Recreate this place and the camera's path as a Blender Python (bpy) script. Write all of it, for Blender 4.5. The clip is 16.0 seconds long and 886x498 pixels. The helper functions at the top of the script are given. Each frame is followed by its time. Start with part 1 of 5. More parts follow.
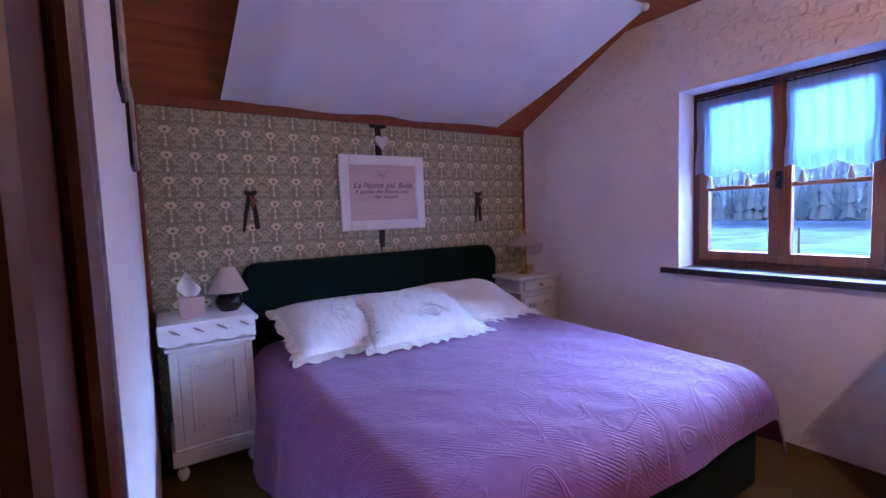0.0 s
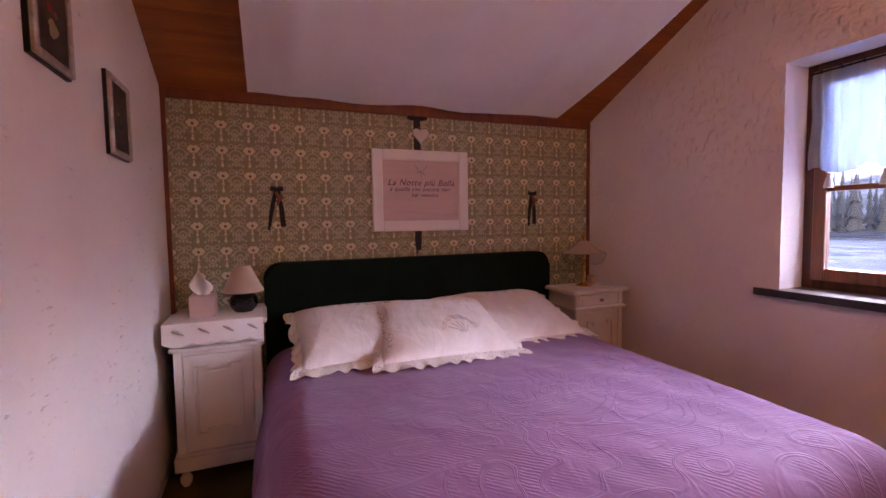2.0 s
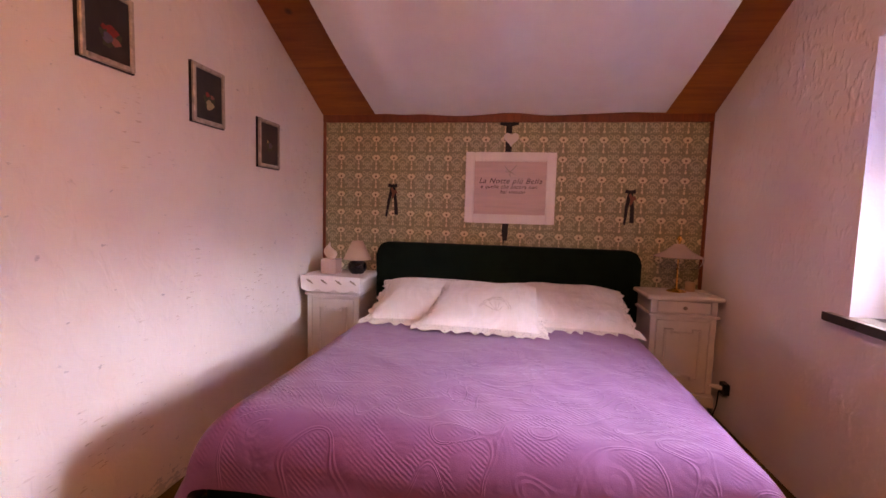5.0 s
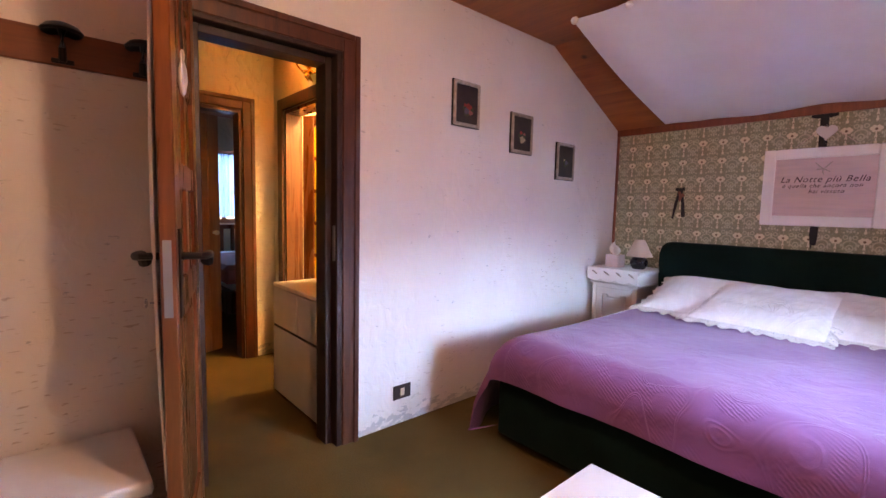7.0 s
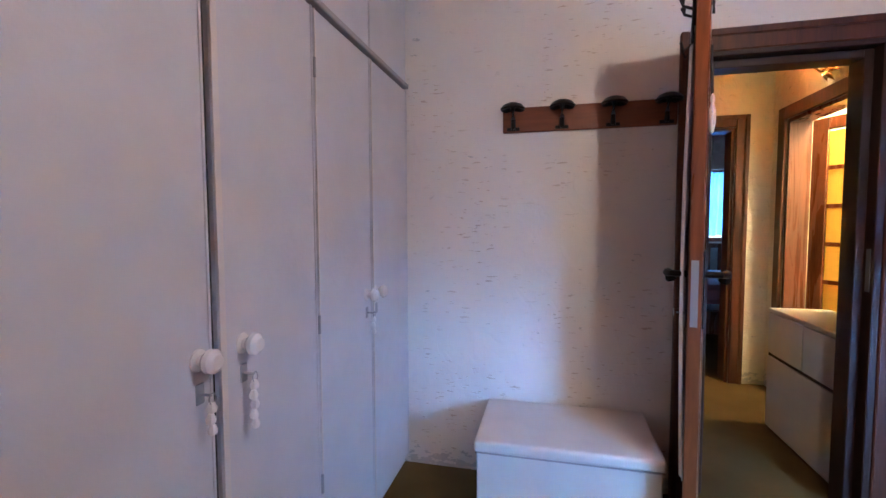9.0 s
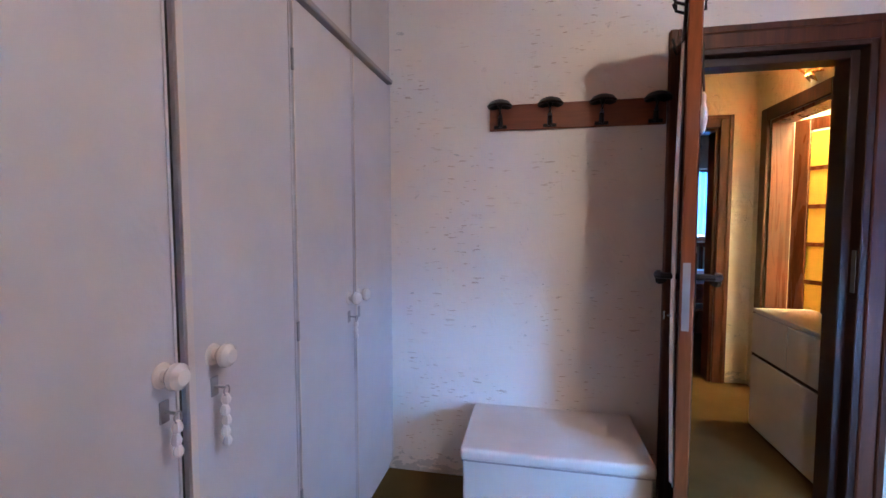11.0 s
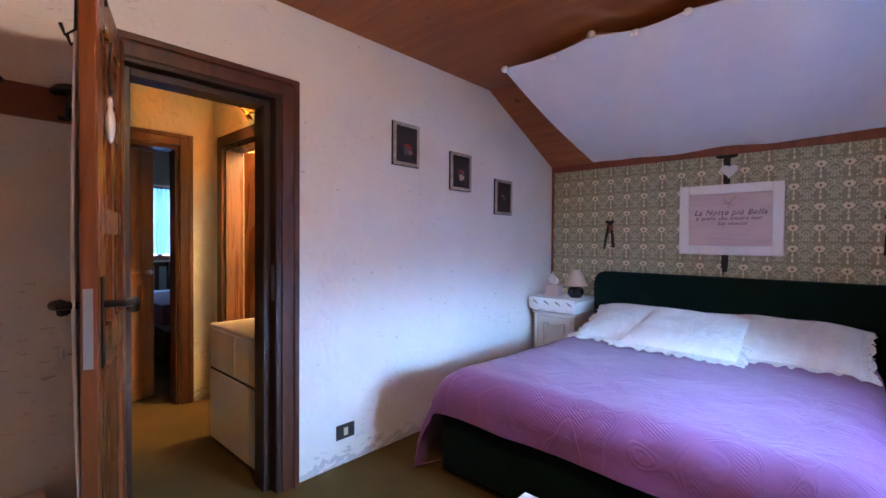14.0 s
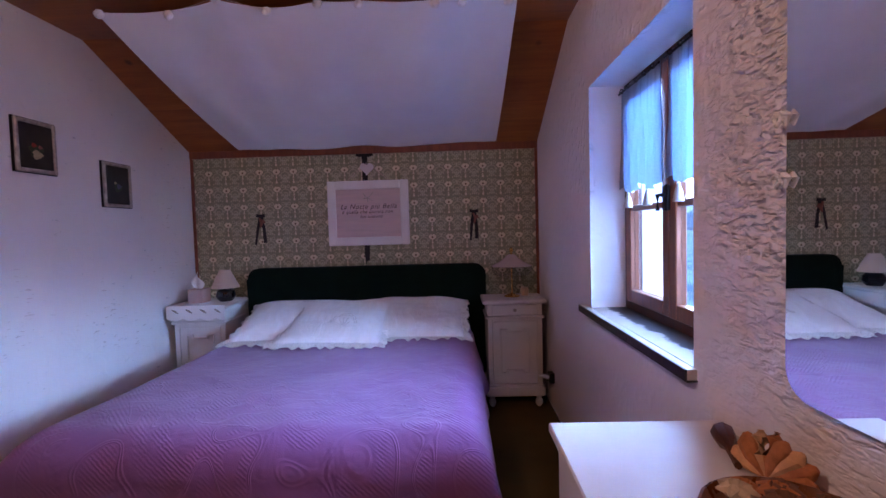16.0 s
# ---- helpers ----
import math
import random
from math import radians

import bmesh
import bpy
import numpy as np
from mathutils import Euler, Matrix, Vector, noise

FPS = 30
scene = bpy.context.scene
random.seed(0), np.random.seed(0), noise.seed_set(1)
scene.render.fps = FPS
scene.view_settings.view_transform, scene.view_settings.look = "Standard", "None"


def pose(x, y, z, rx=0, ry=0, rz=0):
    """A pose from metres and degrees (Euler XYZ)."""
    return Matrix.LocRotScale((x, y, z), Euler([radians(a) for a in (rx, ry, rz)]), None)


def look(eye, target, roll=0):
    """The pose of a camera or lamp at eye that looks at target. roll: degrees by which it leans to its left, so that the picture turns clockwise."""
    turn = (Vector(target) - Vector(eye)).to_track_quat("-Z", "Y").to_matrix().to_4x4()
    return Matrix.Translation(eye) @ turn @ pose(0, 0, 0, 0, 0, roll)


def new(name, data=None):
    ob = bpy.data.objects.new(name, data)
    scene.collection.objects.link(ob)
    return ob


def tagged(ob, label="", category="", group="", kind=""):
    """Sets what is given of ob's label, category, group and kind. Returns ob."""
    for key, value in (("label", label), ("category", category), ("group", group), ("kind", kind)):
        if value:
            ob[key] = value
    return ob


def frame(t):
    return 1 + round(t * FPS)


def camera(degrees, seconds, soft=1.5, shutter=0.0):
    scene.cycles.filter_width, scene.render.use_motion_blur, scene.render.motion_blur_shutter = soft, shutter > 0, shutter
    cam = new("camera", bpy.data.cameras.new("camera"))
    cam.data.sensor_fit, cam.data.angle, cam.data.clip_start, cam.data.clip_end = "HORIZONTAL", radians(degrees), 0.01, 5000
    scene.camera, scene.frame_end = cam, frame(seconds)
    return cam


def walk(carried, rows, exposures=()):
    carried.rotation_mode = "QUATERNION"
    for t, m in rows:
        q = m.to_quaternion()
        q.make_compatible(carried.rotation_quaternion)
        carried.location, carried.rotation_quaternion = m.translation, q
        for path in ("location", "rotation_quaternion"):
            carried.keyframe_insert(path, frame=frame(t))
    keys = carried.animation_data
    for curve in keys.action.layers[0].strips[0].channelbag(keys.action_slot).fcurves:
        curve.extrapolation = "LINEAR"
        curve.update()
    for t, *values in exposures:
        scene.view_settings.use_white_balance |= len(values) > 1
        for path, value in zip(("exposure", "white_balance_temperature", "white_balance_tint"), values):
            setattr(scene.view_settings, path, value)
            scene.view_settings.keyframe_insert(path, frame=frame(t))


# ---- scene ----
cam = camera(89.7, 16.0)
PATH = [
    (0, (0.053, -0.252, 1.278), (1.137, 1.423, 1.131), -2.1),
    (0.5, (0.175, -0.254, 1.284), (1.131, 1.498, 1.147), -1.6),
    (1, (0.282, -0.246, 1.283), (1.174, 1.538, 1.148), -1.1),
    (1.5, (0.357, -0.198, 1.274), (1.178, 1.62, 1.137), -1.0),
    (2, (0.488, -0.11, 1.257), (1.23, 1.743, 1.134), -0.9),
    (2.5, (0.616, -0.079, 1.26), (1.255, 1.812, 1.134), -1.0),
    (3, (0.804, -0.113, 1.254), (1.28, 1.825, 1.128), 1.6),
    (3.2, (0.857, -0.133, 1.254), (1.294, 1.815, 1.123), 1.6),
    (5.3, (1.581, -0.805, 1.277), (1.107, 1.13, 1.107), 1.1),
    (5.5, (1.653, -0.878, 1.248), (1.053, 1.023, 1.093), 0.7),
    (6, (1.802, -1.007, 1.253), (0.93, 0.787, 1.098), 0.4),
    (6.5, (1.93, -1.101, 1.24), (0.802, 0.543, 1.077), 0.9),
    (7, (2.044, -1.185, 1.251), (0.548, 0.131, 1.077), 1.3),
    (7.5, (2.126, -1.27, 1.251), (0.29, -0.501, 1.062), 0.7),
    (8, (2.171, -1.29, 1.269), (0.198, -1.009, 1.106), -0.0),
    (8.5, (2.189, -1.347, 1.276), (0.198, -1.463, 1.136), -0.1),
    (9, (2.207, -1.406, 1.275), (0.266, -1.875, 1.158), -0.2),
    (9.2, (2.213, -1.427, 1.275), (0.31, -2.03, 1.161), -0.4),
    (11.5, (2.076, -1.425, 1.294), (0.088, -1.598, 1.158), 0.3),
    (11.6, (2.044, -1.426, 1.296), (0.05, -1.476, 1.162), 0.7),
    (12, (1.988, -1.376, 1.286), (0.032, -0.972, 1.175), 0.7),
    (12.5, (1.955, -1.328, 1.268), (0.146, -0.479, 1.211), 0.8),
    (13, (2.023, -1.297, 1.263), (0.442, -0.073, 1.226), 0.5),
    (13.5, (2.086, -1.271, 1.262), (0.648, 0.12, 1.226), 0.4),
    (14, (2.137, -1.182, 1.287), (0.782, 0.289, 1.251), 0.4),
    (14.5, (2.156, -1.126, 1.278), (0.873, 0.408, 1.243), 0.7),
    (15, (2.208, -1.057, 1.293), (1.074, 0.59, 1.243), 2.1),
    (15.5, (2.192, -1.008, 1.303), (1.461, 0.853, 1.241), 2.0),
    (16, (2.161, -0.94, 1.312), (2.102, 1.057, 1.223), -1.6),
]
exposures = [(0.0, 1.72, 5550, 33), (0.5, 1.46, 7300, 43), (1.0, 1.24, 9200, 52), (1.5, 1.34, 10600, 53), (3.0, 1.58, 12800, 53), (5.5, 1.94, 13600, 52), (6.0, 1.98, 10500, 44), (7.0, 2.19, 7800, 25),
             (7.5, 2.11, 7350, 21), (8.5, 2.18, 5050, 5), (9.2, 2.20, 4800, 2), (11.5, 2.18, 4900, 1), (12.5, 2.09, 5150, 4), (13.5, 1.95, 5600, 5), (14.5, 2.03, 6000, 11), (15.0, 1.80, 6000, 17), (15.5, 1.44, 6500, 31), (16.0, 1.26, 6000, 29)]
walk(cam, [(t, look(eye, target, roll)) for t, eye, target, roll in PATH], exposures)

# ---- world, sun, lamps ----
world = bpy.data.worlds.new("world")
scene.world = world
world.use_nodes = True
wt = world.node_tree
sky = wt.nodes.new("ShaderNodeTexSky")
sky.sky_type, sky.sun_disc = "NISHITA", False
sky.sun_elevation, sky.sun_rotation = radians(30), radians(236)
sky.air_density, sky.dust_density, sky.ozone_density = 1.0, 0.6, 2.0
wt.links.new(sky.outputs[0], wt.nodes["Background"].inputs[0])
wt.nodes["Background"].inputs[1].default_value = 0.12


def lamp(name, kind, place, colour, power, size=0.1, aim=None, **more):
    data = bpy.data.lights.new(name, kind)
    data.color, data.energy = colour, power
    if kind == "AREA":
        data.shape, data.size, data.size_y = "RECTANGLE", *size
    elif kind == "SUN":
        data.angle = size
    else:
        data.shadow_soft_size = size
    ob = new(name, data)
    ob.matrix_world = look(place, aim) if aim else pose(*place)
    return ob


sun = lamp("sun", "SUN", (-30, -20, 21), (1.0, 0.96, 0.92), 0.5, radians(12), (0, 0, 0))
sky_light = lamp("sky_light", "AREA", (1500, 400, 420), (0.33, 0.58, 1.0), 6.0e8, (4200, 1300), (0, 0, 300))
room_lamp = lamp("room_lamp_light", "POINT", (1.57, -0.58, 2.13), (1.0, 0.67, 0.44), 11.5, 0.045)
hall_lamp = lamp("hall_lamp_light", "POINT", (-0.98, 0.10, 2.30), (1.0, 0.74, 0.34), 16, 0.04)
side_room_lamp = lamp("side_room_light", "POINT", (-0.82, 0.52, 2.25), (1.0, 0.70, 0.30), 38, 0.06)
back_room_lamp = lamp("back_room_light", "POINT", (-1.5, 1.4, 2.0), (1.0, 0.66, 0.25), 30, 0.08)

far_window_light = lamp("far_window_light", "AREA", (-4.93, 0.65, 1.5), (0.30, 0.55, 1.0), 14, (0.76, 0.96), (0, 0.65, 1.2))


# ---- materials ----
class Nodes:
    """Short hand for building a node material."""

    def __init__(self, name, colour=(0.8, 0.8, 0.8), rough=0.6, metal=0.0, **more):
        self.m = bpy.data.materials.new(name)
        self.m.use_nodes = True
        self.t = self.m.node_tree
        self.b = self.t.nodes["Principled BSDF"]
        self.put(self.b, "Base Color", colour)
        self.put(self.b, "Roughness", rough)
        self.put(self.b, "Metallic", metal)
        for key, value in more.items():
            self.put(self.b, key.replace("_", " "), value)

    def put(self, node, key, value):
        if isinstance(value, bpy.types.NodeSocket):
            self.t.links.new(value, node.inputs[key])
        elif isinstance(value, tuple) and len(value) == 3 and node.inputs[key].type == "RGBA":
            node.inputs[key].default_value = (*value, 1)
        else:
            node.inputs[key].default_value = value

    def node(self, kind, out=0, set=None, **inputs):
        n = self.t.nodes.new("ShaderNode" + kind)
        for k, v in (set or {}).items():
            setattr(n, k, v)
        for k, v in inputs.items():
            self.put(n, int(k[1:]) if k[0] == "i" and k[1:].isdigit() else k.replace("_", " "), v)
        return n.outputs[out]

    def coords(self, scale=(1, 1, 1), loc=(0, 0, 0), rot=(0, 0, 0)):
        return self.node("Mapping", Vector=self.node("TexCoord", "Object"), Scale=scale, Location=loc, Rotation=rot)

    def noise(self, scale, detail=4.0, at=None, rough=0.55, distort=0.0):
        return self.node("TexNoise", "Fac", Vector=at or self.coords(), Scale=scale, Detail=detail, Roughness=rough, Distortion=distort)

    def ramp(self, fac, *stops):
        n = self.t.nodes.new("ShaderNodeValToRGB")
        self.t.links.new(fac, n.inputs[0])
        el = n.color_ramp.elements
        while len(el) < len(stops):
            el.new(0.5)
        for e, (p, c) in zip(el, stops):
            e.position, e.color = p, (*c, 1) if isinstance(c, tuple) else (c, c, c, 1)
        return n.outputs[0]

    def mix(self, fac, a, b, mode="MIX"):
        n = self.t.nodes.new("ShaderNodeMix")
        n.data_type, n.blend_type = "RGBA", mode
        for key, value in ((0, fac), (6, a), (7, b)):
            if isinstance(value, bpy.types.NodeSocket):
                self.t.links.new(value, n.inputs[key])
            elif isinstance(value, tuple):
                n.inputs[key].default_value = (*value, 1)
            else:
                n.inputs[key].default_value = value if key == 0 else (value, value, value, 1)
        return n.outputs[2]

    def math(self, op, a, b=0.0, c=0.0):
        n = self.t.nodes.new("ShaderNodeMath")
        n.operation = op
        for k, v in enumerate((a, b, c)):
            self.put(n, k, v)
        return n.outputs[0]

    def bump(self, height, distance=0.002, strength=1.0, normal=None):
        n = self.t.nodes.new("ShaderNodeBump")
        self.put(n, "Height", height)
        n.inputs["Distance"].default_value, n.inputs["Strength"].default_value = distance, strength
        if normal:
            self.t.links.new(normal, n.inputs["Normal"])
        self.t.links.new(n.outputs[0], self.b.inputs["Normal"])
        return n.outputs[0]


def plain(name, colour, rough=0.6, metal=0.0, vary=0.12, scale=6.0, bump=0.0006, grain=160.0, **more):
    """A surface with slow variation of its colour and fine relief."""
    s = Nodes(name, colour, rough, metal, **more)
    dark = tuple(c * (1 - vary) for c in colour)
    light = tuple(min(1.0, c * (1 + vary * 0.6)) for c in colour)
    s.put(s.b, "Base Color", s.mix(s.ramp(s.noise(scale), (0.3, 0.0), (0.7, 1.0)), dark, light))
    s.put(s.b, "Roughness", s.node("MapRange", Value=s.noise(scale * 3), To_Min=max(0.02, rough - 0.1), To_Max=min(1, rough + 0.12)))
    if bump:
        s.bump(s.noise(grain, 3.0), bump, 0.6)
    return s.m


def wood(name, dark, light, rough=0.35, along=2, scale=1.0, knots=False, planks=0.0, across=0):
    """Grained wood; along: the axis of the grain."""
    s = Nodes(name, light, rough)
    stretch = [14.0 * scale] * 3
    stretch[along] = 1.1 * scale
    at = s.coords(tuple(stretch))
    rings = s.noise(1.0, 5.0, at, 0.6, 1.2)
    fine = s.noise(9.0, 3.0, at)
    fac = s.math("ADD", s.math("MULTIPLY", rings, 0.75), s.math("MULTIPLY", fine, 0.25))
    colour = s.ramp(fac, (0.32, dark), (0.52, tuple((a + b) / 2 for a, b in zip(dark, light))), (0.7, light))
    colour = s.mix(s.ramp(s.noise(1.7), (0.3, 0.0), (0.75, 0.45)), colour, dark)
    if knots:
        v = s.node("TexVoronoi", "Distance", Vector=s.coords((3.3, 3.3, 3.3)), Scale=1.0)
        colour = s.mix(s.ramp(v, (0.035, 1.0), (0.1, 0.0)), colour, tuple(c * 0.35 for c in dark))
    s.put(s.b, "Base Color", colour)
    s.put(s.b, "Roughness", s.node("MapRange", Value=rings, To_Min=rough - 0.08, To_Max=rough + 0.15))
    s.bump(fac, 0.0008, 0.5)
    return s.m


def plaster(name, colour, coarse=0.006, scale=14.0, pits=True):
    """Hand-trowelled plaster: low lumps, ridges, pits and marks."""
    s = Nodes(name, colour, 0.85)
    slow = s.noise(1.3, 4.0)
    tint = s.mix(s.ramp(slow, (0.3, 0.0), (0.7, 1.0)), tuple(c * 0.9 for c in colour), colour)
    ridges = s.ramp(s.noise(scale, 3.0, s.coords((1, 1, 0.75)), 0.5, 0.7), (0.42, 0.0), (0.5, 0.55), (0.66, 1.0))
    fine = s.noise(90.0, 4.0)
    height = s.math("ADD", s.math("MULTIPLY", ridges, 1.0), s.math("MULTIPLY", fine, 0.12))
    if pits:
        v = s.node("TexNoise", "Fac", Vector=s.coords((15, 15, 85)), Scale=1.0, Detail=2.0)
        at = s.node("SeparateXYZ", 0, Vector=s.node("TexCoord", "Object")).node
        south = s.node("MapRange", Value=at.outputs[1], From_Min=-0.9, From_Max=-0.2, To_Min=0.09, To_Max=0.0)
        where = s.ramp(s.math("ADD", s.noise(1.9, 2.0), south), (0.55, 0.0), (0.67, 1.0))
        pit = s.math("MULTIPLY", s.ramp(v, (0.645, 0.0), (0.675, 1.0)), where)
        tint = s.mix(s.math("MULTIPLY", pit, 0.5), tint, tuple(c * k for c, k in zip(colour, (0.42, 0.30, 0.20))))
        scuff = s.math("MULTIPLY", s.ramp(s.noise(7.0, 6.0, s.coords((1, 1, 1.6)), 0.7, 1.0), (0.66, 0.0), (0.71, 1.0)), 0.35)
        tint = s.mix(scuff, tint, tuple(c * 0.45 for c in colour))
        low = s.node("MapRange", Value=at.outputs[2], From_Min=0.02, From_Max=0.14, To_Min=0.22, To_Max=0.0)
        flake = s.ramp(s.math("ADD", s.noise(22.0, 5.0, s.coords((1, 0.6, 1.4)), 0.65), low), (0.66, 0.0), (0.69, 1.0))
        tint = s.mix(s.math("MULTIPLY", flake, 0.55), tint, (0.33, 0.35, 0.36))
        height = s.math("SUBTRACT", height, s.math("MULTIPLY", s.math("MAXIMUM", pit, flake), 0.9))
    s.put(s.b, "Base Color", tint)
    s.bump(height, coarse, 0.8)
    return s.m


def glass(name, colour=(1, 1, 1), rough=0.0):
    s = Nodes(name, colour, rough, Transmission_Weight=1.0, IOR=1.45)
    return s.m


PINE = wood("pine_ceiling", (0.23, 0.056, 0.009), (0.50, 0.155, 0.033), 0.38, along=0, scale=0.7, knots=True)
DARKWOOD = wood("dark_stained_wood", (0.030, 0.008, 0.003), (0.15, 0.042, 0.012), 0.42)
DARKWOOD_Y = wood("dark_stained_wood_across", (0.035, 0.010, 0.004), (0.13, 0.035, 0.012), 0.3, along=1)
# Darker copy of the stained wood: the jamb's shade is put into its colour.
SHADEDJAMB = wood("dark_wood_with_jamb_shade", (0.014, 0.005, 0.002), (0.055, 0.016, 0.006), 0.45)
DOORWOOD = wood("red_brown_door_wood", (0.07, 0.018, 0.005), (0.27, 0.085, 0.024), 0.25)
TRIMWOOD = wood("red_brown_trim", (0.16, 0.04, 0.015), (0.33, 0.09, 0.035), 0.45)
WINDOWWOOD = wood("window_wood", (0.11, 0.03, 0.011), (0.32, 0.10, 0.038), 0.35)
RACKWOOD = wood("coat_rack_wood", (0.10, 0.025, 0.008), (0.26, 0.075, 0.022), 0.4, along=1)
LIGHTPINE = wood("varnished_pine", (0.28, 0.11, 0.03), (0.5, 0.24, 0.08), 0.35, knots=True)
PLASTER = plaster("left_wall_plaster", (0.79, 0.755, 0.71), 0.0016, 11.0)


def rough_plaster():
    s = Nodes("window_wall_plaster", (0.70, 0.62, 0.56), 0.85)
    slow = s.noise(1.2, 3.0)
    s.put(s.b, "Base Color", s.mix(s.ramp(slow, (0.3, 0.0), (0.7, 1.0)), (0.80, 0.76, 0.80), (0.87, 0.83, 0.86)))
    x, y, z = s.node("SeparateXYZ", 0, Vector=s.node("TexCoord", "Object")).node.outputs
    high = s.node("MapRange", Value=z, From_Min=0.9, From_Max=1.7, To_Min=0.15, To_Max=1.0)
    flecks = s.ramp(s.noise(25.0, 1.0, s.coords((1, 1.2, 0.8)), 0.4), (0.52, 0.0), (0.80, 1.0))
    trowel = s.ramp(s.noise(21.0, 2.0, s.coords((1, 0.8, 1.3)), 0.45), (0.42, 0.0), (0.74, 1.0))
    over = s.node("MapRange", Value=z, From_Min=1.75, From_Max=2.15, To_Min=0.0, To_Max=1.0)
    along = s.node("MapRange", Value=y, From_Min=0.9, From_Max=2.5, To_Min=1.0, To_Max=0.45)
    beside = s.node("MapRange", Value=y, From_Min=0.05, From_Max=0.35, To_Min=2.0, To_Max=0.0)
    beside = s.math("MULTIPLY", beside, s.node("MapRange", Value=z, From_Min=0.85, From_Max=1.25, To_Min=0.1, To_Max=1.0))
    ripples = s.ramp(s.noise(44.0, 2.0, s.coords((1, 0.55, 1.35)), 0.5, 0.3), (0.36, 0.0), (0.60, 1.0))
    h = s.math("ADD", s.math("MULTIPLY", s.math("MULTIPLY", flecks, high), along), s.math("MULTIPLY", ripples, beside))
    h = s.math("ADD", h, s.math("MULTIPLY", s.math("MULTIPLY", trowel, over), s.node("MapRange", Value=y, From_Min=0.5, From_Max=1.5, To_Min=0.9, To_Max=0.12)))
    face = s.node("MapRange", Value=x, From_Min=2.835, From_Max=2.86, To_Min=1.0, To_Max=0.1)
    h = s.math("ADD", s.math("MULTIPLY", h, face), s.math("MULTIPLY", s.noise(70.0, 4.0), 0.12))
    s.bump(h, 0.011, 0.9)
    return s.m


ROUGH = rough_plaster()
HALLPLASTER = plaster("hall_plaster", (0.78, 0.72, 0.58), 0.006, 16.0)
WHITEPAINT = plain("white_painted_wood", (0.67, 0.64, 0.60), 0.42, vary=0.06)
FRAMEPAINT = plain("bright_white_paint", (0.82, 0.80, 0.77), 0.45, vary=0.05)
GREYBEAD = plain("grey_bead", (0.34, 0.32, 0.32), 0.5)
CLOSETPAINT = plain("wardrobe_paint", (0.60, 0.60, 0.62), 0.5, vary=0.05, grain=60, bump=0.0012)
GREEN = plain("dark_green_velvet", (0.003, 0.011, 0.008), 0.98, vary=0.25, grain=240, bump=0.001, Sheen_Weight=0.02, Specular_IOR_Level=0.08)
BLACK = plain("black_metal", (0.012, 0.011, 0.011), 0.4, 0.6)
STEEL = plain("worn_steel", (0.36, 0.37, 0.39), 0.5, 0.6)
BRASS = plain("brass", (0.75, 0.48, 0.16), 0.25, 1.0)
BLACKCLOTH = plain("black_ribbon", (0.012, 0.010, 0.010), 0.8)
LINEN = plain("white_linen", (0.82, 0.80, 0.78), 0.85, vary=0.04, grain=420, bump=0.0006, Sheen_Weight=0.1)
SHEET = plain("white_ceiling_cloth", (0.84, 0.83, 0.85), 0.9, vary=0.03, grain=300, bump=0.0003)
CERAMIC = plain("black_ceramic", (0.01, 0.01, 0.012), 0.12, vary=0.02, bump=0)
SHADE = plain("beige_lampshade", (0.56, 0.43, 0.34), 0.85, vary=0.05, grain=300)
PINKPAPER = plain("pink_grey_box", (0.55, 0.40, 0.36), 0.7, vary=0.1)
PORCELAIN = plain("porcelain", (0.80, 0.78, 0.75), 0.15, vary=0.02, bump=0)
DARKGLOSS = plain("dark_sill_edge", (0.02, 0.014, 0.012), 0.3)
SILLTOP = Nodes("worn_white_sill", (0.55, 0.50, 0.45), 0.5)
_worn = SILLTOP.node("MapRange", Value=SILLTOP.node("SeparateXYZ", "X", Vector=SILLTOP.node("TexCoord", "Object")), From_Min=2.85, From_Max=2.95, To_Min=-0.25, To_Max=0.40)
_worn = SILLTOP.ramp(SILLTOP.math("ADD", SILLTOP.noise(9.0, 5.0, None, 0.65), _worn), (0.56, 0.0), (0.68, 1.0))
SILLTOP.put(SILLTOP.b, "Base Color", SILLTOP.mix(_worn, SILLTOP.mix(SILLTOP.noise(14.0), (0.58, 0.54, 0.48), (0.42, 0.38, 0.34)), (0.05, 0.045, 0.045)))
SILLTOP.bump(_worn, 0.0008, 0.6)
SILLTOP = SILLTOP.m
MIRROR = Nodes("mirror_glass", (0.9, 0.9, 0.9), 0.01, 1.0).m
PANE = glass("window_glass")


def carpet():
    s = Nodes("ochre_carpet", (0.30, 0.19, 0.05), 1.0, Specular_IOR_Level=0.1)
    big = s.noise(1.6, 4.0)
    small = s.noise(160.0, 3.0)
    c = s.mix(s.ramp(big, (0.3, 0.0), (0.7, 1.0)), (0.078, 0.049, 0.014), (0.150, 0.096, 0.028))
    c = s.mix(s.ramp(small, (0.35, 0.5), (0.6, 0.0)), c, (0.07, 0.043, 0.012))
    s.put(s.b, "Base Color", c)
    s.bump(small, 0.004, 0.9)
    return s.m


CARPET = carpet()

COL, ROW = 0.1405, 0.1415
COL0, ROW0 = 0.1445 - COL / 2, 1.815 - 0.2 * ROW - ROW / 2


